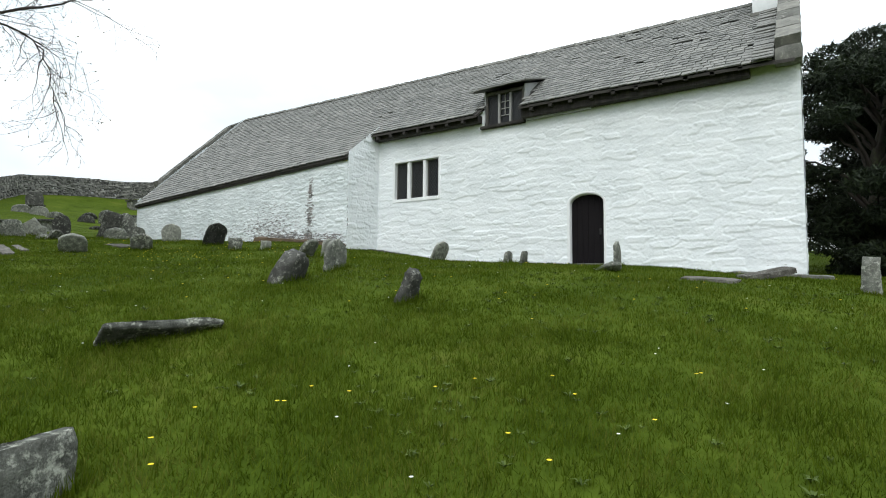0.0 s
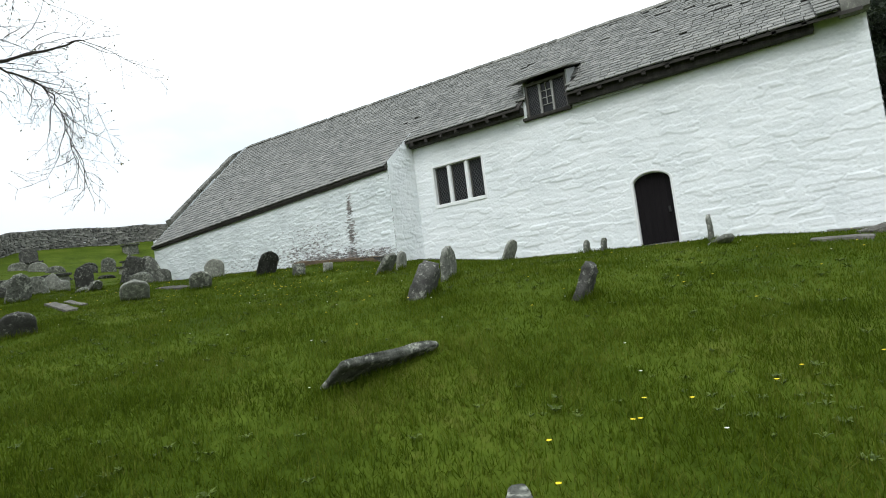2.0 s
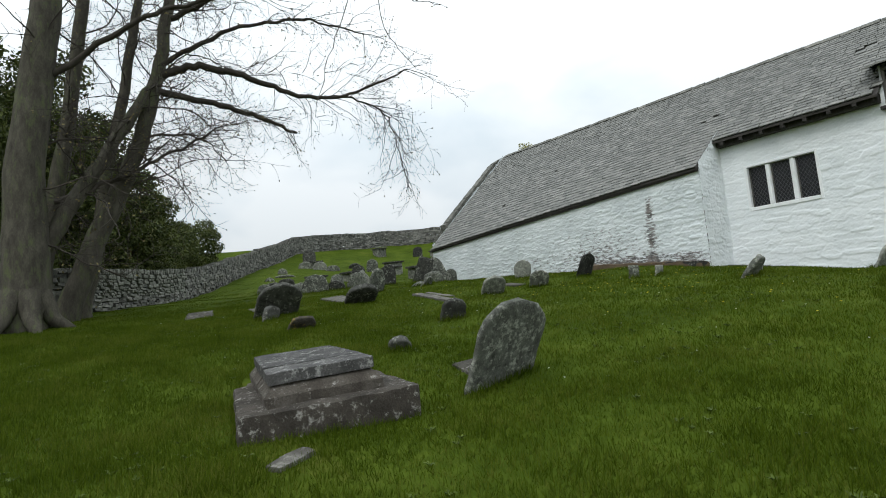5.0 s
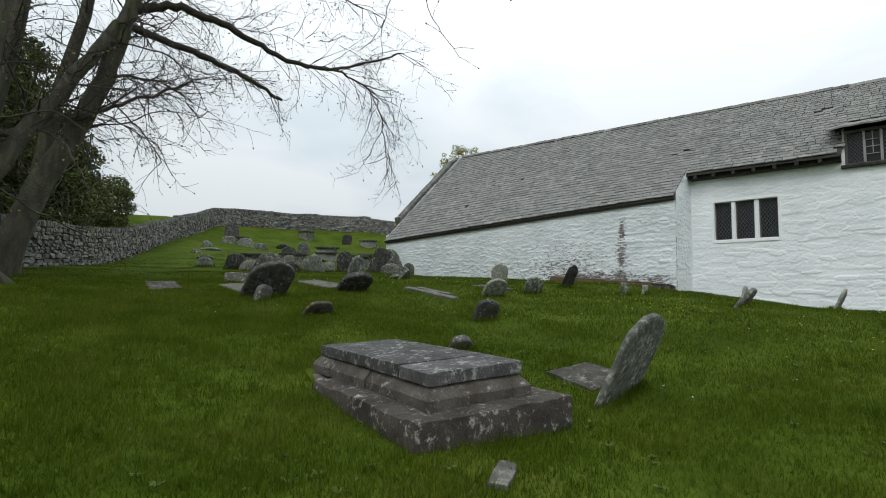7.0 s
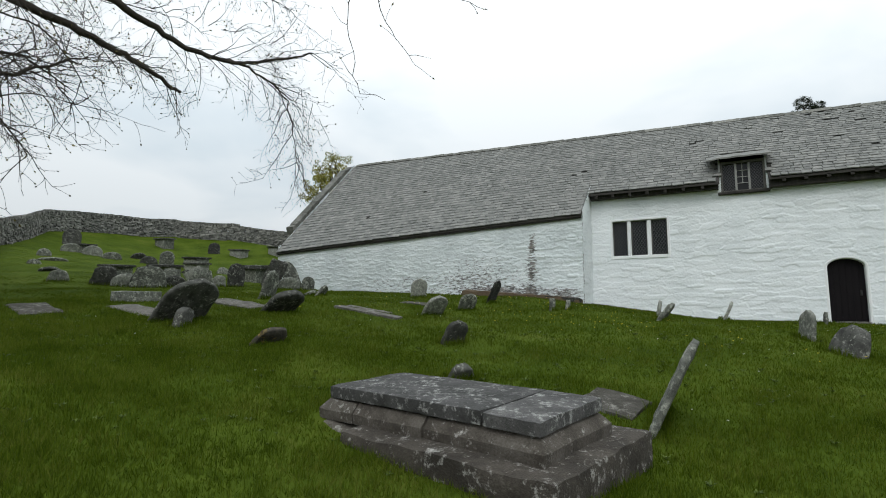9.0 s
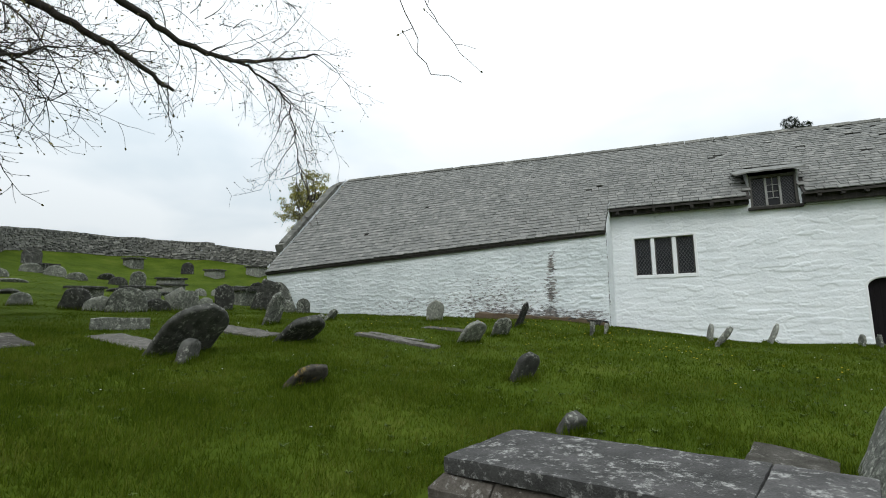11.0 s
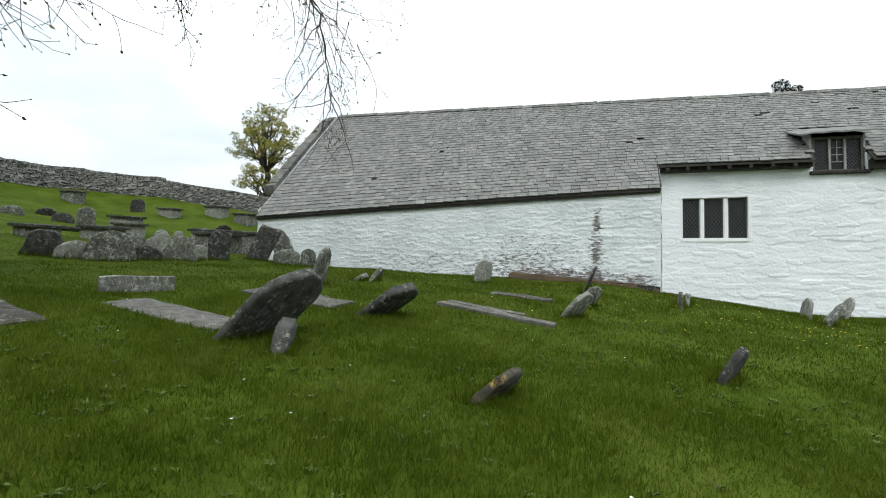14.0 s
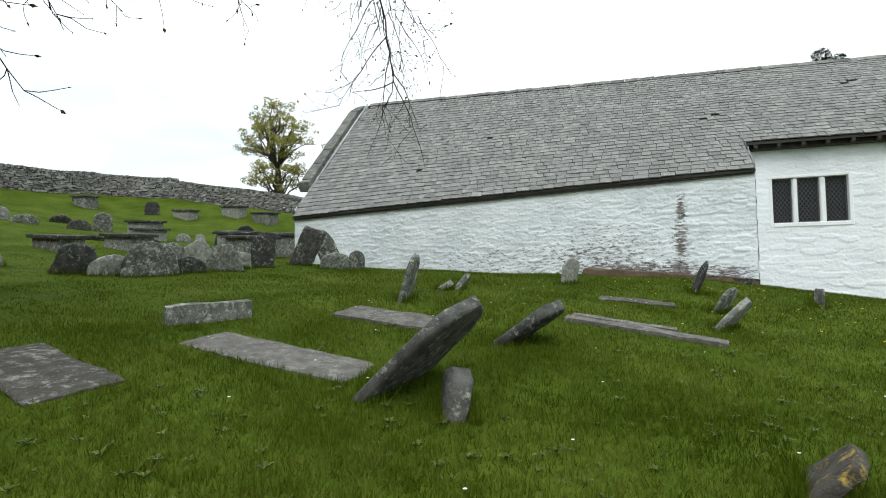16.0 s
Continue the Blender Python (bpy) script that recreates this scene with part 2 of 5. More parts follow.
def lawn_material():
    m = material("lawn_soil", [(.020, .034, .003), (.040, .064, .006), (.062, .090, .010), (.085, .094, .018)], .55, 9, 1, .6, spec=.04)
    return m


LAWN = lawn_material()


def blade_material():
    m = bpy.data.materials.new("grass_blades")
    m.use_nodes = True
    n, l = m.node_tree.nodes, m.node_tree.links
    b = n["Principled BSDF"]
    b.inputs["Roughness"].default_value = .55
    b.inputs["Specular IOR Level"].default_value = .04
    g, tc = n.new("ShaderNodeNewGeometry"), n.new("ShaderNodeTexCoord")
    nz = n.new("ShaderNodeTexNoise")
    nz.inputs["Scale"].default_value, nz.inputs["Detail"].default_value, nz.inputs["Roughness"].default_value = .9, 7, .74
    l.new(tc.outputs["Object"], nz.inputs["Vector"])
    s = math_node(n, l, "ADD", math_node(n, l, "MULTIPLY", g.outputs["Random Per Island"], .45), math_node(n, l, "MULTIPLY", nz.outputs["Fac"], 1.0))
    r = n.new("ShaderNodeValToRGB")
    stops = [(.34, (.021, .039, .002)), (.60, (.048, .078, .004)), (.82, (.078, .114, .008)), (1.0, (.125, .140, .025))]
    for k, (p, c) in enumerate(stops):
        e = r.color_ramp.elements[k] if k < 2 else r.color_ramp.elements.new(p)
        e.position, e.color = p, (*c, 1)
    l.new(s, r.inputs["Fac"])
    l.new(r.outputs["Color"], b.inputs["Base Color"])
    tr = n.new("ShaderNodeBsdfTranslucent")
    l.new(r.outputs["Color"], tr.inputs["Color"])
    ms = n.new("ShaderNodeMixShader")
    ms.inputs[0].default_value = .3
    l.new(b.outputs[0], ms.inputs[1])
    l.new(tr.outputs[0], ms.inputs[2])
    l.new(ms.outputs[0], n["Material Output"].inputs["Surface"])
    return m


BLADES = blade_material()


# ---------- mesh helpers ----------
def mesh_of(name, verts, faces, mat, smooth=False):
    me = bpy.data.meshes.new(name)
    me.from_pydata([tuple(map(float, v)) for v in verts], [], [tuple(map(int, f)) for f in faces])
    me.materials.append(mat)
    if smooth:
        me.polygons.foreach_set("use_smooth", [True] * len(me.polygons))
    me.update()
    return me


def fast_mesh(name, verts, faces, mat, smooth=False):
    """A mesh from numpy arrays; all faces have the same number of corners."""
    me = bpy.data.meshes.new(name)
    nf, k = faces.shape
    me.vertices.add(len(verts))
    me.vertices.foreach_set("co", np.asarray(verts, np.float32).ravel())
    me.loops.add(nf * k)
    me.loops.foreach_set("vertex_index", faces.astype(np.int32).ravel())
    me.polygons.add(nf)
    me.polygons.foreach_set("loop_start", np.arange(0, nf * k, k, dtype=np.int32))
    me.polygons.foreach_set("use_smooth", np.full(nf, smooth))
    me.materials.append(mat)
    me.update(calc_edges=True)
    return me


def thing(name, label, category, group="", kind="", at=None):
    ob = new(name)
    if at is not None:
        ob.matrix_basis = at
    return tagged(ob, label, category, group, kind)


def part(name, me, parent, label="", at=None):
    ob = new(name, me)
    ob.parent = parent
    if at is not None:
        ob.matrix_basis = at
    if label:
        ob["label"] = label
    return ob


def box_data(x0, x1, y0, y1, z0, z1):
    v = [(x, y, z) for z in (z0, z1) for y in (y0, y1) for x in (x0, x1)]
    f = [(0, 2, 3, 1), (4, 5, 7, 6), (0, 1, 5, 4), (2, 6, 7, 3), (0, 4, 6, 2), (1, 3, 7, 5)]
    return v, f


def boxes(name, list_of_boxes, mat, bevel=0.0):
    """One mesh of several boxes, with bevelled edges."""
    bm = bmesh.new()
    for b in list_of_boxes:
        v, f = box_data(*b)
        vs = [bm.verts.new(p) for p in v]
        for q in f:
            bm.faces.new([vs[i] for i in q])
    if bevel:
        bmesh.ops.bevel(bm, geom=bm.edges[:], offset=bevel, segments=1, affect="EDGES")
    me = bpy.data.meshes.new(name)
    bm.to_mesh(me)
    bm.free()
    me.materials.append(mat)
    return me


def rough_block(name, lx, ly, lz, mat, seed=0, cut=.12, amp=.012, rnd=.03):
    """A worn stone block with rounded, uneven edges; its base is at z = 0."""
    nx, ny, nz = max(2, int(lx / cut)), max(2, int(ly / cut)), max(2, int(lz / cut))
    verts, index, faces = [], {}, []

    def vid(i, j, k):
        if (i, j, k) not in index:
            p = Vector((lx * (i / nx - .5), ly * (j / ny - .5), lz * k / nz))
            core = Vector((max(-lx / 2 + rnd, min(lx / 2 - rnd, p.x)), max(-ly / 2 + rnd, min(ly / 2 - rnd, p.y)), max(rnd, min(lz - rnd, p.z))))
            d = p - core
            if d.length > 1e-6:
                p = core + d.normalized() * min(d.length, rnd)
            q = Vector((p.x * 2.3 + seed * 7.1, p.y * 2.3 + seed * 3.7, p.z * 2.3 + seed))
            p = p + amp * noise.noise_vector(q) + amp * .6 * noise.noise_vector(q * 4)
            index[(i, j, k)] = len(verts)
            verts.append(p)
        return index[(i, j, k)]

    for i in range(nx):
        for j in range(ny):
            faces.append((vid(i, j, 0), vid(i, j + 1, 0), vid(i + 1, j + 1, 0), vid(i + 1, j, 0)))
            faces.append((vid(i, j, nz), vid(i + 1, j, nz), vid(i + 1, j + 1, nz), vid(i, j + 1, nz)))
    for i in range(nx):
        for k in range(nz):
            faces.append((vid(i, 0, k), vid(i + 1, 0, k), vid(i + 1, 0, k + 1), vid(i, 0, k + 1)))
            faces.append((vid(i, ny, k), vid(i, ny, k + 1), vid(i + 1, ny, k + 1), vid(i + 1, ny, k)))
    for j in range(ny):
        for k in range(nz):
            faces.append((vid(0, j, k), vid(0, j, k + 1), vid(0, j + 1, k + 1), vid(0, j + 1, k)))
            faces.append((vid(nx, j, k), vid(nx, j + 1, k), vid(nx, j + 1, k + 1), vid(nx, j, k + 1)))
    me = mesh_of(name, verts, faces, mat, True)
    me.set_sharp_from_angle(angle=radians(38))
    return me


# ---------- the lie of the land ----------
LAND = [2.8621, 1.1329, -0.7737, -0.551, 0.6947, -2.5675, 0.3851, -0.3707, 0.0009, 0.7337, 0.8194, -0.3351, -1.1852, 0.1041, 0.3476]
POWERS = [(i, j) for i in range(5) for j in range(5) if i + j <= 4]
HUMPS = [(-9, 14.5, 2.5, -.226), (-12.4, 13.2, 2.5, .136), (-16, 13, 3, .106), (-19.2, 6.2, 2.6, .10), (-9.6, -1.7, 3, -.058), (-51.5, 17, 5, -.242),
         (-24.5, 13, 3, -.08), (-54.5, 16.5, 5, .178), (-6, 6.2, 3, .151), (-1, 10.5, 3, .091), (-43.5, 8.3, 5, .094), (-35.5, 3, 5, -.154),
         (-42, 35, 6, .9), (-26, -2.5, 4, .138), (-11.3, -1.6, 1.3, -.13), (-9.2, -2.2, .8, .12), (-2, 3.5, 3, -.084), (-58, 22, 5, .045)]


def land(x, y):
    """Height of the ground."""
    x, y = np.asarray(x, float), np.asarray(y, float)
    u, v = (np.clip(x, -58, 9) + 25) / 30, (np.clip(y, -9, 32) - 8) / 15
    z = sum(c * u ** i * v ** j for c, (i, j) in zip(LAND, POWERS))
    for cx, cy, s, k in HUMPS:
        z = z + k * np.exp(-((x - cx) ** 2 + (y - cy) ** 2) / (2 * s * s))
    z = z + .035 * np.sin(x * 1.3 + y * .6) * np.sin(y * 1.1 - x * .4 + 1.0)
    return z - .05 * np.clip(-58 - x, 0, 60) - .05 * np.clip(y - 34, 0, 60) - .04 * np.clip(x - 9, 0, 60)


def axis_steps(lo, a, b, hi, fine, grow=1.3):
    mid = list(np.arange(a, b, fine))
    left, right, s, p = [], [], fine, a
    while p > lo:
        s *= grow
        p -= s
        left.append(p)
    s, p = fine, mid[-1]
    while p < hi:
        s *= grow
        p += s
        right.append(p)
    return np.array(left[::-1] + mid + right)


def grid_faces(nx, ny):
    i, j = np.meshgrid(np.arange(nx - 1), np.arange(ny - 1), indexing="ij")
    a = (i * ny + j).ravel()
    return np.stack([a, a + ny, a + ny + 1, a + 1], 1)


gx, gy = axis_steps(-1500, -62, 10, 1500, .4, 1.35), axis_steps(-1500, -9, 36, 1500, .4, 1.35)
GX, GY = np.meshgrid(gx, gy, indexing="ij")
ground = new("ground", fast_mesh("ground", np.stack([GX, GY, land(GX, GY)], -1).reshape(-1, 3), grid_faces(len(gx), len(gy)), LAWN, True))
tagged(ground, "sloping churchyard lawn of rough green grass", "ground", kind="structure")


def on_land(x, y, sink=0.0):
    return float(land(x, y)) - sink


# ---------- the church ----------
church = thing("church", "long low whitewashed stone church with a slate roof", "church", kind="thing")
RIDGE_Y = 19.2
SOUTH_Y, LOW_Y, STEP_X, EAST_X, WEST_X = 14.95, 13.4, -12.38, .50, -26.92


def ridge_z(x):
    return 9.92 + .78 * np.clip(-x / 27.4, -.1, 1.05)


def fall(x):
    return .762 + .04 * np.clip((-x - 4) / 8, 0, 1) + .18 * np.clip((-x - 12.0) / 15.0, 0, 1.1) ** 1.1


def roof_z(x, y):
    return ridge_z(x) - fall(x) * np.abs(RIDGE_Y - y)


def rubble(u, z, seed, cw, ch, joint, depth):
    """Relief of random rubble under limewash at positions u along and z up: how far the face stands out, in metres."""
    rng = np.random.default_rng(seed)
    n = 240
    jx, jz, push, tip, big = rng.uniform(-.48, .48, (n, n)), rng.uniform(-.34, .34, (n, n)), rng.normal(0, 1, (n, n)), rng.normal(0, 1, (n, n)), rng.uniform(-.16, .26, (n, n))
    shift = rng.uniform(0, 1, n)
    a = u / cw + .12 * np.sin(z * 9 + u * 2)
    c = z / ch + .22 * np.sin(u * .37 + seed + .6 * z) + .05 * np.sin(u * 3.3 + z * 2) + .03 * np.sin(u * 9.7 + z * 5)
    row = np.floor(c).astype(int)
    f1, f2 = np.full(u.shape, 9.0), np.full(u.shape, 9.0)
    lift, lean, dz1 = np.zeros(u.shape), np.zeros(u.shape), np.zeros(u.shape)
    for dr in (-1, 0, 1):
        r = (row + dr) % n
        col0 = np.floor(a + shift[r]).astype(int)
        for dc in (-2, -1, 0, 1, 2):
            q = (col0 + dc) % n
            dx = a + shift[r] - (col0 + dc + .5 + jx[r, q])
            dz = c - (row + dr + .5 + jz[r, q])
            d = np.maximum(np.abs(dx) * .9, np.abs(dz)) * .6 + .4 * np.sqrt(dx * dx * .8 + dz * dz) - big[r, q]
            new1 = d < f1
            f2 = np.where(new1, f1, np.minimum(f2, d))
            lift, lean, dz1 = np.where(new1, push[r, q], lift), np.where(new1, tip[r, q], lean), np.where(new1, dz, dz1)
            f1 = np.where(new1, d, f1)
    soft = np.clip((f2 - f1) / joint, 0, 1)
    soft = soft * (2 - soft)
    wob = .5 * np.sin(u * 3.1 + 1.7 * np.sin(z * 2.3)) * np.sin(z * 4.3 + u) + .35 * np.sin(u * 13 + z * 9 + 2 * np.sin(u * 5)) * np.sin(z * 17 - u * 6)
    return depth * (soft + .40 * lift * soft + .36 * lean * dz1 * soft + .30 * wob + .20 * rng.normal(0, 1, u.shape))


def stone_wall(name, origin, along, length, z0, z1, top, holes, relief, mat, label="", step=.027):
    """A limewashed rubble face, standing from z0 to the height top(u); its relief pushes out to the right of 'along'."""
    nu, nz_ = int(length / step) + 1, int((z1 - z0) / step) + 1
    us, zs = np.linspace(0, length, nu), np.linspace(z0, z1, nz_)
    U, Z = np.meshgrid(us, zs, indexing="ij")
    D = rubble(U, Z, *relief)
    a = np.array([along[0], along[1]])
    out = np.array([along[1], -along[0]])
    X, Y = origin[0] + a[0] * U + out[0] * D, origin[1] + a[1] * U + out[1] * D
    F = grid_faces(nu, nz_)
    uc, zc = (U.ravel()[F[:, 0]] + U.ravel()[F[:, 2]]) / 2, (Z.ravel()[F[:, 0]] + Z.ravel()[F[:, 2]]) / 2
    keep = zc < top(uc)
    for h in holes:
        keep &= ~h(uc, zc)
    return part(name, fast_mesh(name, np.stack([X, Y, Z], -1).reshape(-1, 3), F[keep], mat, True), church, label)


WIN = (-11.60, -9.70, 4.11, 5.42)
DOOR = (-5.08, -4.11, 1.45, 3.44, .27)


def in_window(u, z):
    x = u + STEP_X
    return (x > WIN[0] - .03) & (x < WIN[1] + .03) & (z > WIN[2] - .03) & (z < WIN[3] + .03)


def door_arch(x, grow):
    c, hw = (DOOR[0] + DOOR[1]) / 2, (DOOR[1] - DOOR[0]) / 2 + grow
    t = np.clip(np.abs(x - c) / hw, 0, 1)
    return DOOR[3] + (DOOR[4] + grow) * np.sqrt(1 - t * t)


def in_door(u, z):
    x = u + STEP_X
    return (x > DOOR[0] - .07) & (x < DOOR[1] + .07) & (z < door_arch(x, .07))


def in_dormer(u, z):
    x = u + STEP_X
    return (x > -7.9) & (x < -6.55) & (z > 6.12)


stone_wall("south_wall", (STEP_X, SOUTH_Y), (1, 0), EAST_X - STEP_X, .8, 6.7, lambda u: roof_z(u + STEP_X, SOUTH_Y) - .06, [in_window, in_door, in_dormer],
           (11, .58, .16, .11, .0145), UP_WALL, "thick bright limewash over rubble stone")
stone_wall("south_wall", (WEST_X, LOW_Y), (1, 0), STEP_X - WEST_X, 1.8, 5.75, lambda u: roof_z(u + WEST_X, LOW_Y) - .06, [],
           (5, .34, .095, .24, .015), LOW_WALL, "worn limewash over thin-coursed rubble with brown stains")
stone_wall("return_wall", (STEP_X, LOW_Y - .022), (0, 1), SOUTH_Y - LOW_Y + .04, 1.6, 7.0, lambda u: roof_z(STEP_X, LOW_Y + u) + .05, [],
           (7, .40, .14, .25, .016), UP_WALL)
stone_wall("east_wall", (EAST_X, SOUTH_Y - .02), (0, 1), 8.5, .6, 10.6, lambda u: roof_z(EAST_X, SOUTH_Y + u) + .1, [], (9, .50, .145, .15, .0135), UP_WALL, step=.08)
stone_wall("west_wall", (WEST_X, 25.0), (0, -1), 25.0 - LOW_Y, 1.8, 11.2, lambda u: roof_z(WEST_X, 25.0 - u) + .1, [], (3, .36, .10, .28, .017), LOW_WALL, step=.08)
part("wall_core", boxes("wall_core", [(STEP_X + .05, -8.1, SOUTH_Y + .35, SOUTH_Y + .6, .8, 6.3), (WEST_X + .05, STEP_X - .05, LOW_Y + .1, LOW_Y + .6, 1.6, 4.6),
                                      (WEST_X + .05, EAST_X - .05, 23.4, 24.0, .6, 6.2), (-8.1, -6.4, SOUTH_Y + .35, SOUTH_Y + .6, .8, 6.0), (-6.4, EAST_X - .05, SOUTH_Y + .35, SOUTH_Y + .6, .8, 6.3)], DECK), church)

# roof underlay: ruled sheets with thickness, left open behind the dormer
roof = part("roof", boxes("roof", [(WEST_X + .1, EAST_X - .3, RIDGE_Y - .06, RIDGE_Y + .06, 9.4, 9.7)], DECK), church, "grey stone-slate roof with a slightly sagging ridge")


def deck(x0, x1, y0, y1):
    xs, ys = np.linspace(x0, x1, 24), np.linspace(y0, y1, 8)
    X, Y = np.meshgrid(xs, ys, indexing="ij")
    Zt = roof_z(X, Y) - .03
    v = np.concatenate([np.stack([X, Y, Zt], -1).reshape(-1, 3), np.stack([X, Y, Zt - .07], -1).reshape(-1, 3)])
    f = grid_faces(24, 8)
    rim = []
    n = 24 * 8
    for i in range(23):
        rim += [(i * 8, i * 8 + n, (i + 1) * 8 + n, (i + 1) * 8), (i * 8 + 7, (i + 1) * 8 + 7, (i + 1) * 8 + 7 + n, i * 8 + 7 + n)]
    for j in range(7):
        rim += [(j, j + 1, j + 1 + n, j + n), (23 * 8 + j, 23 * 8 + j + n, 23 * 8 + j + 1 + n, 23 * 8 + j + 1)]
    part("underlay", fast_mesh("underlay", v, np.concatenate([f, f[:, ::-1] + n, np.array(rim)]), DECK), roof)


deck(WEST_X - .02, STEP_X, 13.27, RIDGE_Y)
deck(STEP_X, -7.95, 14.5, RIDGE_Y)
deck(-7.95, -6.5, 16.2, RIDGE_Y)
deck(-6.5, EAST_X - .1, 14.5, RIDGE_Y)
deck(WEST_X, EAST_X - .1, RIDGE_Y, 24.6)

# slates, row by row from the eaves
rng = np.random.default_rng(4)
PIECE_V, PIECE_F = box_data(-.5, .5, -.5, .5, -.5, .5)
slate_piece = mesh_of("slate", PIECE_V, PIECE_F, SLATE_ONE)
ROW = .168
sv, picked = [], []


def slate_place(x, y, w):
    """Pose of one slate: lower edge at y, tilted up a little at its tail."""
    s = fall(x)
    slope = math.atan(s)
    ln = .30
    cz = roof_z(x, y + ln * .5 * math.cos(slope))
    m = Matrix.Translation((x, y + ln * .5 * math.cos(slope), cz + .018 + rng.uniform(0, .008))) @ Euler((slope - .075 + rng.normal(0, .016), rng.normal(0, .012), rng.normal(0, .02))).to_matrix().to_4x4()
    return m @ Matrix.Diagonal((w - .018, ln + rng.uniform(-.03, .035), .022 + rng.uniform(0, .012), 1))


row = 0
y = 13.23
while y < RIDGE_Y - .12:
    x = WEST_X - (.06 if y < 14.7 else .0) + rng.uniform(0, .1)
    end = EAST_X - .55 if y >= 14.34 else STEP_X - .02
    size = .33 - .10 * (y - 13) / 6
    while x < end:
        w = min(rng.uniform(size * .7, size * 1.35), max(.1, end - x))
        gap = -7.98 < x + w / 2 < -6.45 and y < 16.25
        slipped = rng.random() < (.03 if x > -6 and y > 16.6 else .004)
        if not gap and not slipped:
            m = slate_place(x + w / 2, y + rng.normal(0, .006), w)
            if -16.2 < x < STEP_X and y < 16.4 and len(picked) < 290:
                picked.append(m)
            else:
                sv.append(m)
        x += w
    y += ROW * (1.08 - .16 * (y - 13) / 6)
base = np.c_[np.array(PIECE_V), np.ones(8)]
allv = np.concatenate([(base @ np.array(m).T)[:, :3] for m in sv])
allf = (np.array(PIECE_F)[None] + 8 * np.arange(len(sv))[:, None, None]).reshape(-1, 4)
slates = part("slating", fast_mesh("slating", allv, allf, SLATE), roof, "weathered grey stone slates in uneven courses")
slates["kind"] = "stuff"
for m in picked:
    part("slate", slate_piece, roof, at=m)

# strip of slates beside the east coping, set a little lower
for k in range(24):
    yy = 14.42 + k * .17
    part("slate", slate_piece, roof, at=slate_place(-.22, yy, .46) @ Matrix.Translation((0, 0, 3.0)))

# ridge tiles
x, k = WEST_X + .15, 0
ridge_me = mesh_of("ridge_tile", [(-.5, -.16, -.13), (-.5, 0, .03), (-.5, .16, -.13), (.5, -.16, -.13), (.5, 0, .03), (.5, .16, -.13),
                                  (-.5, -.13, -.15), (-.5, 0, -.02), (-.5, .13, -.15), (.5, -.13, -.15), (.5, 0, -.02), (.5, .13, -.15)],
                   [(0, 3, 4, 1), (1, 4, 5, 2), (6, 7, 10, 9), (7, 8, 11, 10), (0, 1, 7, 6), (1, 2, 8, 7), (3, 9, 10, 4), (4, 10, 11, 5), (0, 6, 9, 3), (2, 5, 11, 8)], COPING)
while x < EAST_X - 1.2:
    w = rng.uniform(.42, .6)
    part("ridge_tile", ridge_me, roof, at=Matrix.Translation((x + w / 2, RIDGE_Y, ridge_z(x + w / 2) + .07 + rng.uniform(-.01, .015))) @ Euler((0, .02 * rng.normal(), 0)).to_matrix().to_4x4() @ Matrix.Diagonal((w - .012, 1, 1, 1)))
    x += w


# gable copings: sloping stones, west from the kneeler to the apex, east up to the bellcote
def coping(x, y0, y1, width, thick, count, lift):
    for k in range(count):
        a, b = y0 + (y1 - y0) * k / count, y0 + (y1 - y0) * (k + 1) / count
        za, zb = roof_z(x, a) + lift, roof_z(x, b) + lift
        ln = math.hypot(b - a, zb - za)
        me = rough_block("coping_stone", width, ln - .015, thick, COPING, k + int(x), .14, .012, .03)
        part("coping_stone", me, church, at=Matrix.Translation((x, (a + b) / 2, (za + zb) / 2)) @ Euler((math.atan2(zb - za, b - a), 0, 0)).to_matrix().to_4x4())


coping(WEST_X - .30, 14.75, 19.35, .46, .22, 6, .0)
part("kneeler", rough_block("kneeler", .5, .5, .42, COPING, 8, .12, .02, .06), church, at=pose(WEST_X - .30, 14.72, 6.02, 24))
coping(EAST_X - .22, 14.85, 18.1, .52, .34, 5, .05)
part("kneeler", rough_block("kneeler", .56, .62, .36, COPING, 3, .12, .02, .05), church, at=pose(EAST_X - .22, 14.82, 6.28))
part("bellcote", rough_block("bellcote", 1.02, 2.3, 2.3, LIMEWASH, 5, .14, .02, .05), church, "white limewashed stone bellcote", at=pose(-.12, 19.15, 9.15))
part("string_course", boxes("string_course", [(-.68, .44, 17.94, 20.36, 9.02, 9.14)], COPING, .02), church)

# dark timber plate and rafter feet under the upper eaves
part("wall_plate", boxes("wall_plate", [(STEP_X + .05, -7.98, 14.66, 14.93, 6.27, 6.52), (-6.48, -.5, 14.66, 14.93, 6.14, 6.46)], TIMBER, .01), church, "dark weathered timber wall plate under the eaves")
# dark strip added under the low eaves as their shade line, hiding the wall top
LOW_EAVE = [(x, y, float(roof_z(x, 13.29)) + dz) for x in (WEST_X + .02, STEP_X - .02) for y, dz in ((13.30, -.15), (13.395, -.15), (13.395, -.03), (13.30, -.06))]
part("wall_plate", mesh_of("wall_plate", LOW_EAVE, [(0, 1, 2, 3), (7, 6, 5, 4), (0, 4, 5, 1), (1, 5, 6, 2), (2, 6, 7, 3), (3, 7, 4, 0)], TIMBER), church, "dark strip standing in for the shade line under the low eaves")
for k in range(20):
    xx = STEP_X + .3 + k * .6
    if not -8.2 < xx < -6.2:
        part("rafter_foot", boxes("rafter_foot", [(xx - .05, xx + .05, 14.5, 14.95, 6.28, 6.38)], TIMBER), church)
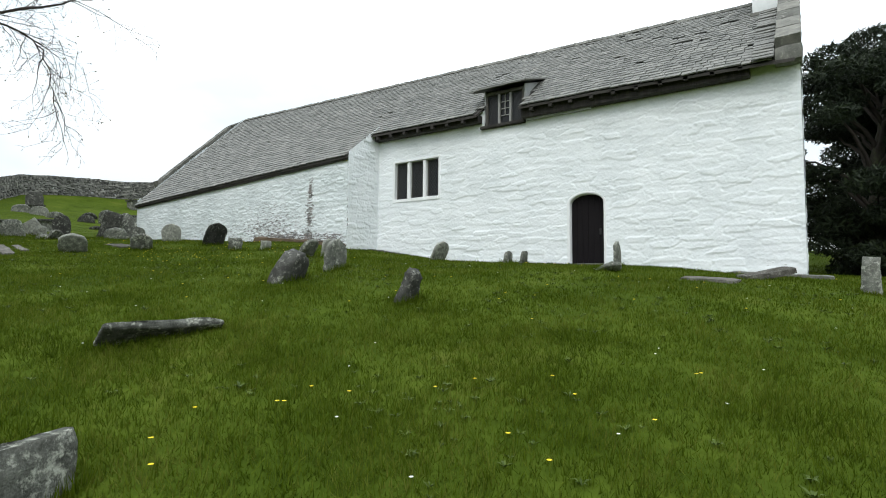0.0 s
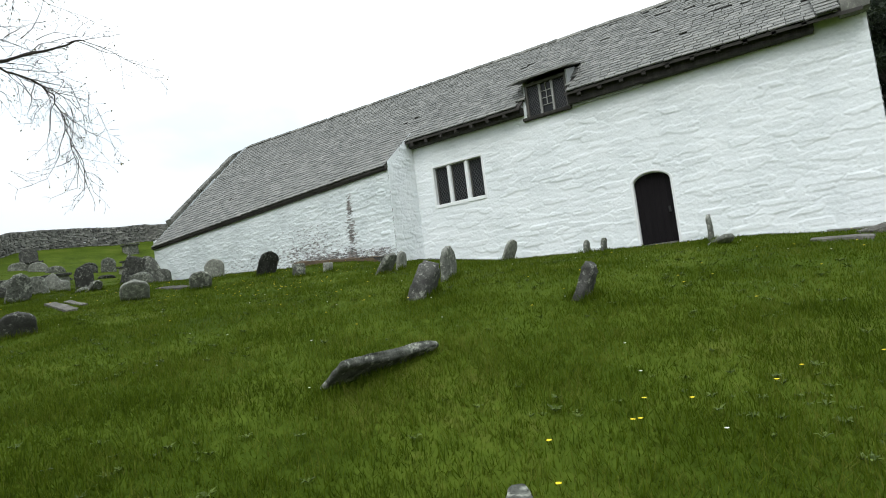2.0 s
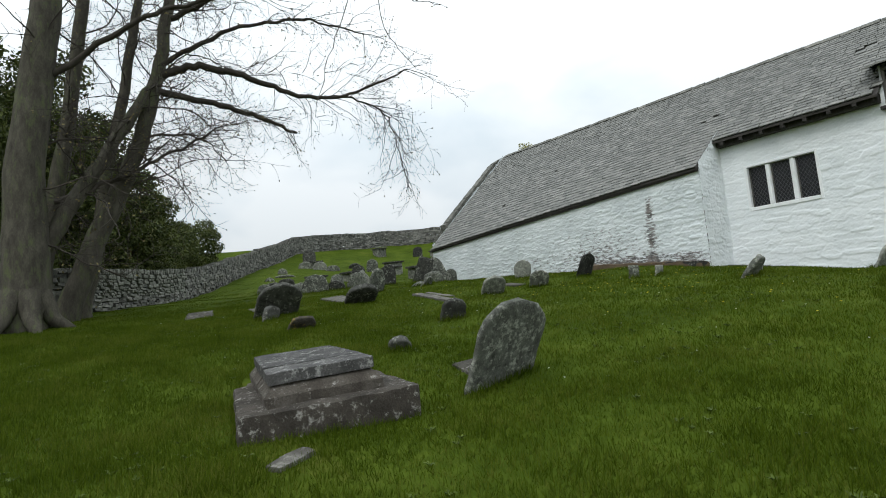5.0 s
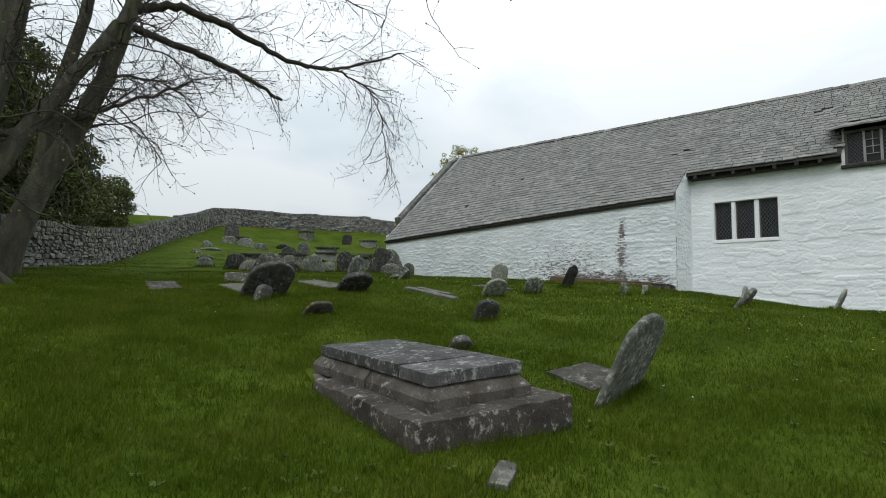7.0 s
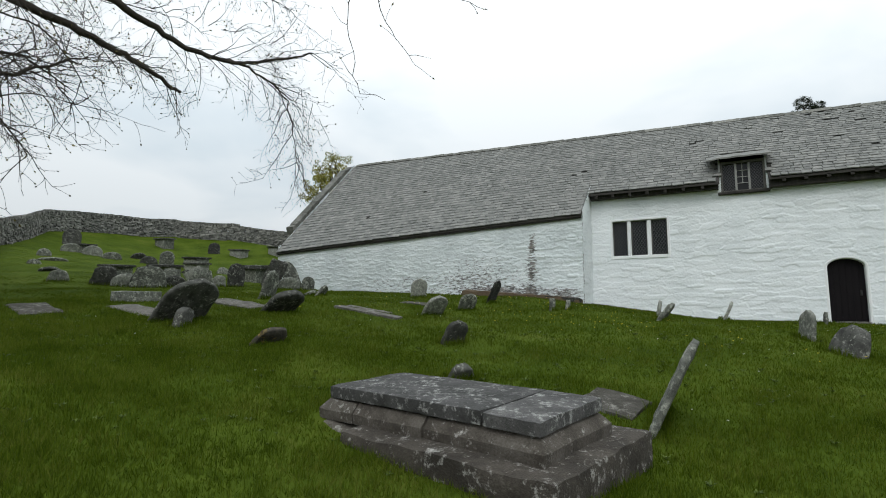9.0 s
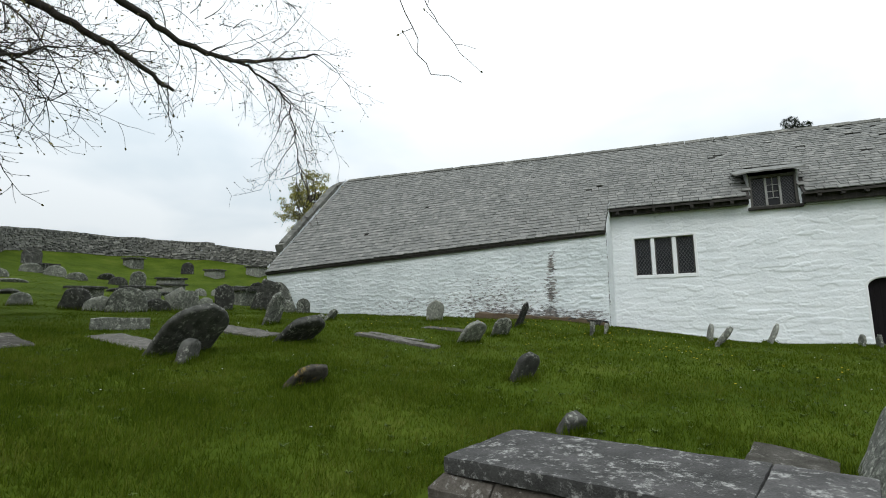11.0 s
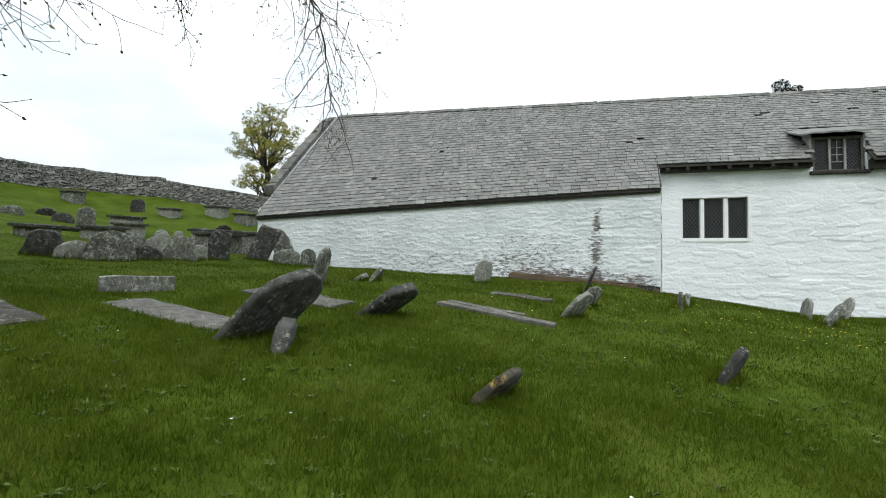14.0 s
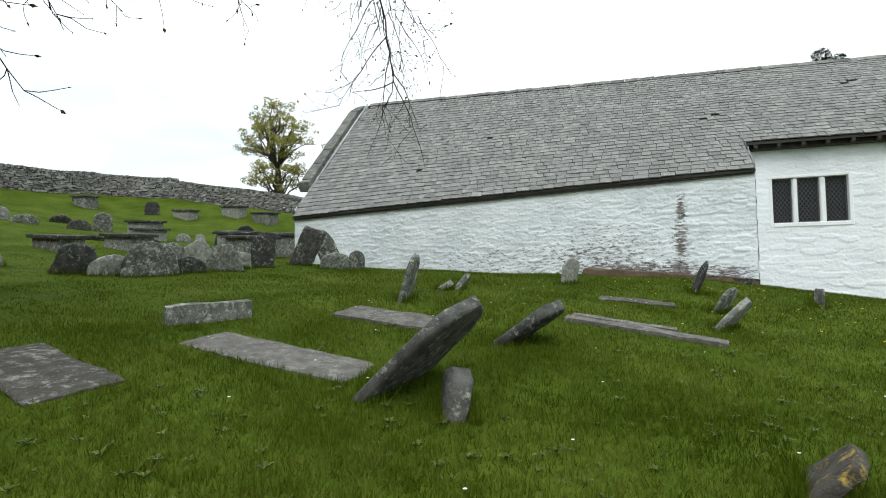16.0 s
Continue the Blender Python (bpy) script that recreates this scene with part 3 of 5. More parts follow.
part("lintel", boxes("lintel", [(-6.4, -4.4, 14.80, 15.02, 6.10, 6.30)], CHEEK, .015), church, "grey stone lintel under the eaves")


# windows
def lattice(name, x0, x1, z0, z1, y, sx=.105, sz=.15, w=.011):
    """Diamond lead cames across one light."""
    bm = bmesh.new()
    slope = sz / sx
    h = (x1 - x0) * slope
    for sgn in (1, -1):
        c = z0 - h
        while c < z1 + h:
            pts = []
            # line z = c + sgn*slope*(x-x0) clipped to the light
            xa, xb = x0, x1
            if sgn > 0:
                xa, xb = max(x0, x0 + (z0 - c) / slope), min(x1, x0 + (z1 - c) / slope)
            else:
                xa, xb = max(x0, x0 + (c - z1) / slope), min(x1, x0 + (c - z0) / slope)
            if xb - xa > .01:
                za, zb = c + sgn * slope * (xa - x0), c + sgn * slope * (xb - x0)
                d = Vector((xb - xa, 0, zb - za)).normalized()
                nrm = Vector((-d.z, 0, d.x)) * w / 2
                for yy in (y - .006, y + .004):
                    pts.append([bm.verts.new(Vector((px, yy, pz)) + s * nrm) for px, pz, s in ((xa, za, 1), (xa, za, -1), (xb, zb, -1), (xb, zb, 1))])
                bm.faces.new(pts[0])
                for q in range(4):
                    bm.faces.new([pts[0][q], pts[1][q], pts[1][(q + 1) % 4], pts[0][(q + 1) % 4]])
            c += sz
    me = bpy.data.meshes.new(name)
    bm.to_mesh(me)
    bm.free()
    me.materials.append(LEAD)
    return me


window = part("window", boxes("window", [(WIN[0] - .09, WIN[0], SOUTH_Y - .022, SOUTH_Y + .30, WIN[2] - .12, WIN[3] + .08), (WIN[1], WIN[1] + .09, SOUTH_Y - .022, SOUTH_Y + .30, WIN[2] - .12, WIN[3] + .08),
                                         (WIN[0], WIN[1], SOUTH_Y - .022, SOUTH_Y + .30, WIN[3], WIN[3] + .08), (WIN[0], WIN[1], SOUTH_Y - .04, SOUTH_Y + .30, WIN[2] - .12, WIN[2])], LIMEWASH, .012), church, "three-light mullioned window with white stone surround")
for x0, x1 in ((-11.08, -10.95), (-10.39, -10.25)):
    part("mullion", boxes("mullion", [(x0, x1, SOUTH_Y + .02, SOUTH_Y + .24, WIN[2], WIN[3])], LIMEWASH, .03), window, "white stone mullion")
for x0, x1 in ((-11.60, -11.08), (-10.95, -10.39), (-10.25, -9.70)):
    part("pane", boxes("pane", [(x0, x1, SOUTH_Y + .17, SOUTH_Y + .18, WIN[2], WIN[3])], GLASS), window, "dark leaded glass")
    part("casement", boxes("casement", [(x0, x0 + .035, SOUTH_Y + .13, SOUTH_Y + .165, WIN[2], WIN[3]), (x1 - .035, x1, SOUTH_Y + .13, SOUTH_Y + .165, WIN[2], WIN[3]),
                                        (x0 + .035, x1 - .035, SOUTH_Y + .13, SOUTH_Y + .165, WIN[3] - .035, WIN[3]), (x0 + .035, x1 - .035, SOUTH_Y + .13, SOUTH_Y + .165, WIN[2], WIN[2] + .035)], TIMBER_GREY), window)
    part("lead_lattice", lattice("lead_lattice", x0 + .04, x1 - .04, WIN[2] + .04, WIN[3] - .04, SOUTH_Y + .16), window)

# dormer window
DX0, DX1, DZ0, DZ1, DY = -7.90, -6.55, 6.16, 7.26, 15.0
dormer = part("dormer_window", boxes("dormer_window", [(DX0, DX0 + .07, DY, DY + .16, DZ0, DZ1), (DX1 - .07, DX1, DY, DY + .16, DZ0, DZ1), (DX0 + .07, DX1 - .07, DY, DY + .16, DZ1 - .09, DZ1),
                                                     (DX0 + .07, DX1 - .07, DY, DY + .16, DZ0, DZ0 + .06)], TIMBER_GREY, .008), church, "three-light timber dormer window with leaded panes")
part("sill", boxes("sill", [(DX0 - .1, DX1 + .1, DY - .2, DY + .12, DZ0 - .10, DZ0 - .005)], TIMBER, .015), dormer, "dark weathered sill")
lights = [(DX0 + .07, DX0 + .44), (DX0 + .51, DX1 - .51), (DX1 - .44, DX1 - .07)]
for x0 in (DX0 + .44, DX1 - .51):
    part("mullion", boxes("mullion", [(x0, x0 + .07, DY + .01, DY + .14, DZ0 + .06, DZ1 - .09)], TIMBER_PALE, .01), dormer, "pale grey timber mullion")
for k, (x0, x1) in enumerate(lights):
    part("pane", boxes("pane", [(x0, x1, DY + .10, DY + .11, DZ0 + .06, DZ1 - .09)], GLASS), dormer)
    if k == 1:
        bars = [((x0 + x1) / 2 - .012, (x0 + x1) / 2 + .012, DY + .05, DY + .09, DZ0 + .30, DZ1 - .09)] + [(x0, x1, DY + .055, DY + .085, z, z + .022) for z in (DZ0 + .30, DZ0 + .52, DZ0 + .74)]
        part("glazing_bar", boxes("glazing_bar", bars, TIMBER_PALE), dormer)
    else:
        part("lead_lattice", lattice("lead_lattice", x0, x1, DZ0 + .06, DZ1 - .09, DY + .09, .085, .115), dormer)


def dormer_roof():
    """Flat-pitched slate roof of the dormer, its edges swept down into the main slope."""
    nx, ny = 15, 8
    top, low = [], []
    for i in range(nx):
        x = DX0 - .42 + (DX1 + .22 - DX0 + .42) * i / (nx - 1)
        for j in range(ny):
            y = 14.66 + 1.75 * j / (ny - 1)
            z = 7.34 + .34 * (y - 14.66) - .008 * math.sin(i * 1.7)
            side = max(0, DX0 - .02 - x) * .12
            z -= side
            top.append((x, y, z))
            low.append((x, y, z - .05))
    f = [tuple(q) for q in grid_faces(nx, ny)]
    n = nx * ny
    g = f + [(a + n, d + n, c + n, b + n) for a, b, c, d in f]
    for i in range(nx - 1):
        g += [(i * ny, i * ny + n, (i + 1) * ny + n, (i + 1) * ny), (i * ny + ny - 1, (i + 1) * ny + ny - 1, (i + 1) * ny + ny - 1 + n, i * ny + ny - 1 + n)]
    for j in range(ny - 1):
        g += [(j, j + 1, j + 1 + n, j + n), ((nx - 1) * ny + j, (nx - 1) * ny + j + n, (nx - 1) * ny + j + 1 + n, (nx - 1) * ny + j + 1)]
    return mesh_of("dormer_roof", top + low, g, SLATE_ONE)


part("dormer_roof", dormer_roof(), dormer, "thin slate roof sweeping into the main slope")
for x0, x1 in ((DX0 - .05, DX0), (DX1, DX1 + .05)):
    v = [(x, y, z) for x in (x0, x1) for y, z in ((DY + .01, 6.3), (DY + .01, 7.33), (16.3, 7.80), (16.3, 7.3))]
    part("cheek", mesh_of("cheek", v, [(0, 1, 2, 3), (7, 6, 5, 4), (0, 4, 5, 1), (1, 5, 6, 2), (2, 6, 7, 3), (3, 7, 4, 0)], CHEEK), dormer, "pale grey rendered cheek")

# door: black planks under a rounded arch, white plaster surround
door = part("door", boxes("door", [(DOOR[0] - .02, DOOR[1] + .02, SOUTH_Y + .20, SOUTH_Y + .24, DOOR[2], DOOR[3] + .3)], DOOR_PAINT), church, "black plank door under a rounded arch")
pw = (DOOR[1] - DOOR[0]) / 6
for k in range(6):
    x0 = DOOR[0] + k * pw
    pts = [(x0 + .004 + (pw - .008) * q / 4) for q in range(5)]
    v = [(px, yy, DOOR[2]) for yy in (SOUTH_Y + .17, SOUTH_Y + .195) for px in pts] + [(px, yy, float(door_arch(px, 0))) for yy in (SOUTH_Y + .17, SOUTH_Y + .195) for px in pts]
    f = [(q, q + 1, q + 11, q + 10) for q in range(4)] + [(q + 5, q + 15, q + 16, q + 6) for q in range(4)] + [(q + 10, q + 11, q + 16, q + 15) for q in range(4)] + [(0, 10, 15, 5), (4, 9, 19, 14)]
    part("plank", mesh_of("plank", v, f, DOOR_PAINT), door)
part("latch", boxes("latch", [(DOOR[1] - .16, DOOR[1] - .10, SOUTH_Y + .13, SOUTH_Y + .165, 2.55, 2.72)], IRON, .01), door)


def arch_band():
    """Plaster reveal and face band round the door."""
    cx, n = (DOOR[0] + DOOR[1]) / 2, 28
    prof = []
    for grow, yy in ((0.0, SOUTH_Y + .20), (0.0, SOUTH_Y + .01), (.015, SOUTH_Y - .016), (.07, SOUTH_Y - .018), (.10, SOUTH_Y + .01)):
        hw, hh = (DOOR[1] - DOOR[0]) / 2 + grow, DOOR[4] + grow
        line = [(cx - hw, yy, DOOR[2] - .3), (cx - hw, yy, DOOR[3] - .6)]
        line += [(cx - hw * math.cos(math.pi * k / n), yy, DOOR[3] + hh * math.sin(math.pi * k / n)) for k in range(n + 1)]
        line += [(cx + hw, yy, DOOR[3] - .6), (cx + hw, yy, DOOR[2] - .3)]
        prof.append(line)
    m = len(prof[0])
    f = [(a * m + k, a * m + k + 1, (a + 1) * m + k + 1, (a + 1) * m + k) for a in range(4) for k in range(m - 1)]
    return mesh_of("door_surround", [p for q in prof for p in q], f, LIMEWASH, True)


part("door_surround", arch_band(), church, "smooth white plaster round the doorway")
part("threshold", rough_block("threshold", 1.0, .3, .12, STONE_FLAT, 4), church, at=pose(-4.6, 14.98, on_land(-4.6, 14.9) - .06))
# stone ledge and fallen slabs at the foot of the wall
part("plinth", rough_block("plinth", 1.9, .34, .30, STONE_DARK, 6, .14, .03, .05), church, "dark footing stones at the foot of the wall", at=pose(-11.75, 14.6, 1.98, 0, 7.5, 0))
part("plinth", rough_block("plinth", 1.3, .4, .34, STONE_DARK, 9, .14, .03, .05), church, at=pose(-13.1, 13.2, 2.22, 0, 6, 0))


bank = new("earth_bank", rough_block("earth_bank", 4.6, .5, .5, EARTH, 14, .14, .05, .12))
bank.matrix_basis = pose(-14.75, 13.22, 2.20, 0, 4.7, 0)
tagged(bank, "bare brown earth and loose stone along the foot of the wall", "earth bank")


# ---------- gravestones ----------
def slab_mesh(name, w, h, th, style, mat, seed):
    """An upright worn slab, base at z = -0.25, width along y, thickness along x; style: round, shoulder, flat, broken."""
    levels, around = 17, 26
    verts, faces = [], []
    low = -.25
    for k in range(levels + 1):
        t = k / levels
        z = low + (h - low) * t
        up_ = (z / h) if h else 0
        if style == "round":
            s = 1.0 if up_ < .55 else math.sqrt(max(0, 1 - ((up_ - .55) / .45) ** 2))
        elif style == "shoulder":
            s = 1.0 if up_ < .62 else (.80 * math.sqrt(max(0, 1 - ((up_ - .62) / .38) ** 2)) + .06)
        elif style == "dome":
            s = max(0, 1 - max(0, up_) ** 2.4) ** .5
        elif style == "flat":
            s = 1.0 if up_ < .93 else .93
        else:
            s = 1.0 - .40 * max(0, up_) ** 2 + .05 * math.sin(seed * 3 + up_ * 5)
            if up_ > .97:
                s *= .6
        s = max(s, .04)
        edge = 1.0 if up_ < .9 else .75
        for j in range(around):
            a = 2 * math.pi * j / around
            ca, sa = math.cos(a), math.sin(a)
            p = Vector((th / 2 * edge * math.copysign(abs(ca) ** .45, ca), w / 2 * s * math.copysign(abs(sa) ** .55, sa), z))
            q = Vector((p.x * 2 + seed * 5.3, p.y * 2.6 + seed * 1.7, p.z * 2.6))
            rough = .05 if style == "broken" else .028
            d = noise.noise_vector(q) * rough + noise.noise_vector(q * 4.5) * rough * .5 + noise.noise_vector(q * 13) * rough * .22
            verts.append((p.x + d.x * .6, p.y + d.y, p.z + d.z * (1 if k else 0)))
    for k in range(levels):
        for j in range(around):
            a, b = k * around + j, k * around + (j + 1) % around
            faces.append((a, b, b + around, a + around))
    faces.append(tuple(range(around))[::-1])
    faces.append(tuple(levels * around + j for j in range(around)))
    return mesh_of(name, verts, faces, mat, True)


seed_count = 0
FEET = []


def headstone(x, y, w, h, lean=0, yaw=0, th=.10, style="round", mat=None, label="weathered grey headstone with a rounded top", side=0, z=None, group="headstones on the lawn"):
    """lean: degrees towards +x before the turn yaw; side: tilt along its width."""
    global seed_count
    seed_count += 1
    ob = new("headstone", slab_mesh("headstone", w, h, th, style, mat or STONE_GREY, seed_count))
    FEET.append((x, y, w, th, radians(yaw)))
    ob.matrix_basis = pose(x, y, on_land(x, y) if z is None else z, 0, 0, yaw) @ pose(0, 0, 0, side, lean, 0)
    return tagged(ob, label, "gravestone", group)


G1 = "weathered grey headstone with a rounded top"
G2 = "dark lichened headstone leaning over in the grass"
G3 = "small worn grey footstone in the grass"
G4 = "broken dark stump of a gravestone"
D = STONE_DARK
# middle of the lawn
headstone(-17.95, 1.62, 1.10, 1.12, 47, -5, .15, "round", D, "large dark slate headstone leaning far over")
headstone(-17.27, 1.25, .46, .36, 12, 24, .20, "round", D, "small lumpy footstone blotched with pale lichen")
headstone(-17.25, 3.66, .84, .76, 55, -8, .17, "round", D, "thick dark headstone fallen halfway over")
headstone(-19.42, 5.45, .62, .80, 16, 8, .11, "shoulder", None, G2)
headstone(-18.98, 7.15, .46, .36, 38, 10, .12, "broken", None, G4)
headstone(-19.25, 7.0, .5, .2, 60, 10, .12, "broken", None, G4)
headstone(-17.1, 9.9, .60, .62, 14, -32, .08, "round", None, "pale lichened headstone leaning near the church wall")
headstone(-14.45, 9.75, .72, .72, 24, 4, .07, "round", D, "thin dark rounded headstone leaning near the church wall")
headstone(-14.3, 7.6, .52, .5, 32, -32, .08, "round", None, G3)
headstone(-14.5, 6.05, .60, .58, 40, -24, .12, "round", None, G2)
headstone(-12.34, 9.1, .42, .36, 4, 0, .09, "flat", None, G3)
headstone(-12.1, 9.9, .34, .28, 4, 0, .09, "flat", None, G3)
headstone(-9.68, 9.95, .42, .45, 10, 10, .10, "round", None, G3)
headstone(-9.55, 9.1, .46, .52, 38, 0, .13, "broken", None, G2)
headstone(-8.08, 12.60, .70, .62, 24, 0, .09, "round", None, "grey rounded headstone by the white wall")
headstone(-5.95, 12.8, .42, .36, 6, 0, .09, "round", None, G3)
headstone(-5.55, 12.9, .36, .38, 8, 0, .09, "broken", None, G3)
headstone(-3.12, 12.80, .36, .62, 0, 0, .10, "round", None, "narrow grey headstone beside the doorway")
headstone(-2.85, 11.2, .55, .30, 58, -30, .10, "broken", None, "pale broken headstone lying over near the door")
headstone(-12.50, 3.15, .50, .44, 28, -20, .13, "round", D, G2)
headstone(-11.42, 1.25, .36, .20, 28, -30, .15, "broken", D, G3)
headstone(-14.85, 1.05, .60, .36, 42, -12, .11, "broken", STONE_GOLD, "broken gravestone stump crusted with golden lichen")
headstone(-8.86, .95, 1.00, .92, 26, 2, .10, "round", None, "large lichened headstone with a rounded top leaning beside the tomb", z=.69)
headstone(-6.30, 5.95, .78, .52, 24, 24, .30, "dome", D, "dark broken gravestone blotched with white lichen")
headstone(-6.69, 7.36, .66, .56, 6, 14, .12, "round", None, G1)
headstone(-3.92, 6.02, .36, .42, 24, -10, .15, "broken", D, "small leaning gravestone with pale lichen")
headstone(-2.72, 1.40, .80, .40, 0, 26, .16, "flat", None, "low grey headstone with a worn flat top")
headstone(1.33, 11.2, .24, .56, 2, 80, .34, "flat", None, "upright grey gravestone by the corner of the churchyard")
headstone(2.25, 13.2, 1.1, .45, 0, 60, .2, "flat", None, "low grey gravestone behind the corner")
# row of big stones west of the church
headstone(-26.9, 5.35, .85, .66, 18, -30, .16, "broken", D, "broad dark slate slab leaning in the grass")
headstone(-26.3, 5.75, 1.0, .45, 8, -34, .16, "dome", None, "broad low lichened gravestone")
headstone(-25.7, 6.15, 1.15, .76, 6, -36, .16, "dome", None, "broad lichened gravestone with a domed top")
headstone(-26.6, 7.6, .60, .62, 4, -34, .11, "round", None, G1)
headstone(-25.5, 7.0, .85, .40, 12, -34, .15, "dome", D, "dark low gravestone with a domed top")
headstone(-27.2, 9.4, .72, .70, 6, -40, .12, "flat", None, G1, 34)
headstone(-25.3, 7.95, .90, .66, 8, -36, .15, "broken", None, "broad lichened gravestone with a stepped top")
headstone(-25.6, 9.0, .50, .42, 4, -36, .12, "broken", None, G1)
headstone(-25.5, 9.7, .66, .95, 6, -36, .12, "round", D, "tall dark rounded headstone")
# two slabs propped against each other beside the church corner
headstone(-25.35, 11.35, .72, 1.22, 12, -40, .09, "flat", D, "dark slate slab propped against another", -20, group="propped slabs")
headstone(-24.65, 12.25, .66, 1.35, -4, -50, .09, "round", None, "grey slab propped against a darker one", 24, group="propped slabs")
headstone(-24.05, 11.2, .85, .52, 10, -40, .24, "round", None, G1)
headstone(-23.75, 12.0, .55, .62, 4, -40, .14, "round", None, G1)
# upper slope
headstone(-51.4, 16.9, 1.2, 1.2, 0, -20, .14, "round", D, "dark upright headstone on the upper slope")
headstone(-48.6, 27.4, 1.0, 1.0, 0, -35, .14, "round", D, "dark upright headstone on the upper slope")
for x, y, w, h, dark, lean in ((-42.6, 18.6, .95, 1.05, 0, 12), (-42.6, 17.3, 1.1, .55, 1, 10), (-46.2, 18.9, 1.1, .5, 1, 30), (-37.9, 19.5, .8, .48, 0, 0), (-38.2, 21.0, .6, .44, 0, 0),
                               (-36.0, 20.4, 1.2, .95, 1, 30), (-38.2, 24.6, 1.1, 1.0, 1, 25), (-35.1, 20.4, .8, .5, 0, 0), (-29.7, 5.3, .70, .44, 0, 6), (-43.4, 11.3, .75, .45, 0, 0),
                               (-39.0, 8.8, .6, .25, 0, 0), (-35.4, 7.8, .9, .24, 1, 40), (-36.6, 21.8, .6, .4, 0, 0), (-47.5, 14.9, 1.3, .6, 0, 8), (-46.2, 15.6, 1.2, .7, 0, 6), (-45.0, 16.2, 1.2, .5, 0, 12),
                               (-36.5, 13.2, 1.1, .22, 1, 30), (-35.6, 15.2, .9, .22, 1, 30), (-40.5, 10.4, 1.4, .2, 0, 30)):
    headstone(x, y, w, h, lean, -26, .15, "round" if h > .8 else "dome", D if dark else None, "dark headstone on the upper slope" if dark else "grey lichened headstone on the upper slope", group="headstones on the upper slope")


# ---------- flat ledger stones ----------
FLATS = []


def ledger(x, y, lx, ly, yaw, rise=.03, tilt=None, thick=.12, mat=None, label="flat grey ledger stone sunk in the grass"):
    global seed_count
    seed_count += 1
    ob = new("ledger_stone", rough_block("ledger_stone", lx, ly, thick, mat or STONE_FLAT, seed_count, .14, .02, .03))
    c, s = math.cos(radians(yaw)), math.sin(radians(yaw))
    e = .4 * lx
    gxs = (on_land(x + c * e, y + s * e) - on_land(x - c * e, y - s * e)) / (2 * e)
    e = .4 * ly
    gys = (on_land(x - s * e, y + c * e) - on_land(x + s * e, y - c * e)) / (2 * e)
    ry, rx = -math.degrees(math.atan(gxs)), math.degrees(math.atan(gys))
    if tilt:
        rx, ry = rx + tilt[0], ry + tilt[1]
    ob.matrix_basis = pose(x, y, on_land(x, y) + rise - thick, 0, 0, yaw) @ pose(0, 0, 0, rx, ry, 0)
    FLATS.append((x, y, lx / 2 - .02, ly / 2 - .02, radians(yaw)))
    return tagged(ob, label, "gravestone", "ledger stones")


ledger(-20.85, .45, 1.70, .74, -14, .02)
ledger(-19.42, 1.92, 2.2, .72, -6, .04)
ledger(-18.85, 3.95, 1.85, .72, -6, .05)
ledger(-15.70, 5.02, 2.15, .24, -10, .06, None, .14)
ledger(-15.95, 5.42, 1.5, .16, -8, .03, None, .12)
ledger(-15.68, 7.7, 1.35, .5, -4, .04)
ledger(-21.05, 2.76, .17, 1.10, -26, .25, None, .36, STONE_GREY, "upright kerb slab of a grave standing in the grass")
ledger(-9.42, 1.28, .72, .72, -12, .04, None, .12, None, "grey flat stone between the tomb and the headstone")
headstone(-4.93, 3.30, 1.14, .24, 58, -11, .09, "flat", None, "grey fallen headstone lying in the grass", z=on_land(-4.93, 3.30) + .03)
ledger(-.95, 11.0, .9, .5, -10, .06, None, .12)
ledger(-.15, 12.1, .9, .45, 30, .14, (0, -12), .12, None, "pale flat slab propped by the church corner")
ledger(.0, 14.2, 1.9, .9, 0, .08, None, .16, COPING, "rough paving slab at the church corner")
ledger(-8.62, -1.62, .42, .16, -65, .05, None, .12, STONE_FLAT, "small lichened stone beside the tomb")


# ---------- tombs ----------
def chest_tomb(x, y, lx, ly, h, yaw, label="low chest tomb with an overhanging dark top slab"):
    global seed_count
    seed_count += 1
    t = thing("chest_tomb", label, "tomb", "chest tombs on the upper slope", at=pose(x, y, on_land(x, y), 0, 0, yaw) @ pose(0, 0, 0, 3, 4, 0))
    part("chest", rough_block("chest", lx * .86, ly * .8, h + .3, STONE_GREY, seed_count, .2, .02, .03), t, at=pose(0, 0, -.35))
    part("top_slab", rough_block("top_slab", lx, ly, .12, D, seed_count + 50, .2, .025, .03), t, "dark overhanging slate top", at=pose(0, 0, h - .06))
    return t


for x, y, lx, ly, h in ((-33.2, 9.5, 2.0, 1.0, .42), (-32.4, 11.4, 2.0, 1.0, .50), (-40.0, 19.0, 2.2, 1.1, .85), (-38.6, 18.0, 2.0, 1.0, .5), (-52.5, 25.2, 2.2, 1.1, .75), (-46.2, 28.1, 2.1, 1.0, .55),
                        (-47.8, 15.9, 2.0, 1.0, .55), (-43.6, 30.2, 2.2, 1.0, .7), (-40.5, 29.8, 2.2, 1.0, .7), (-29.6, 14.4, 2.2, 1.1, .75), (-32.6, 17.4, 2.4, 1.1, .85), (-35.6, 20.9, 2.4, 1.1, .85),
                        (-29.2, 16.2, 2.2, 1.1, .95), (-31.3, 19.6, 2.4, 1.1, 1.0)):
    chest_tomb(x, y, lx, ly, h, -12)

# stepped tomb: broken base slabs, a moulded plinth of three stones and a thick cracked top
tomb = thing("stepped_tomb", "stepped box tomb of dark lichened stone with a thick top slab", "tomb", at=pose(-10.61, -.66, .69, 0, 0, -15) @ pose(0, 0, 0, 4, .8, 0))


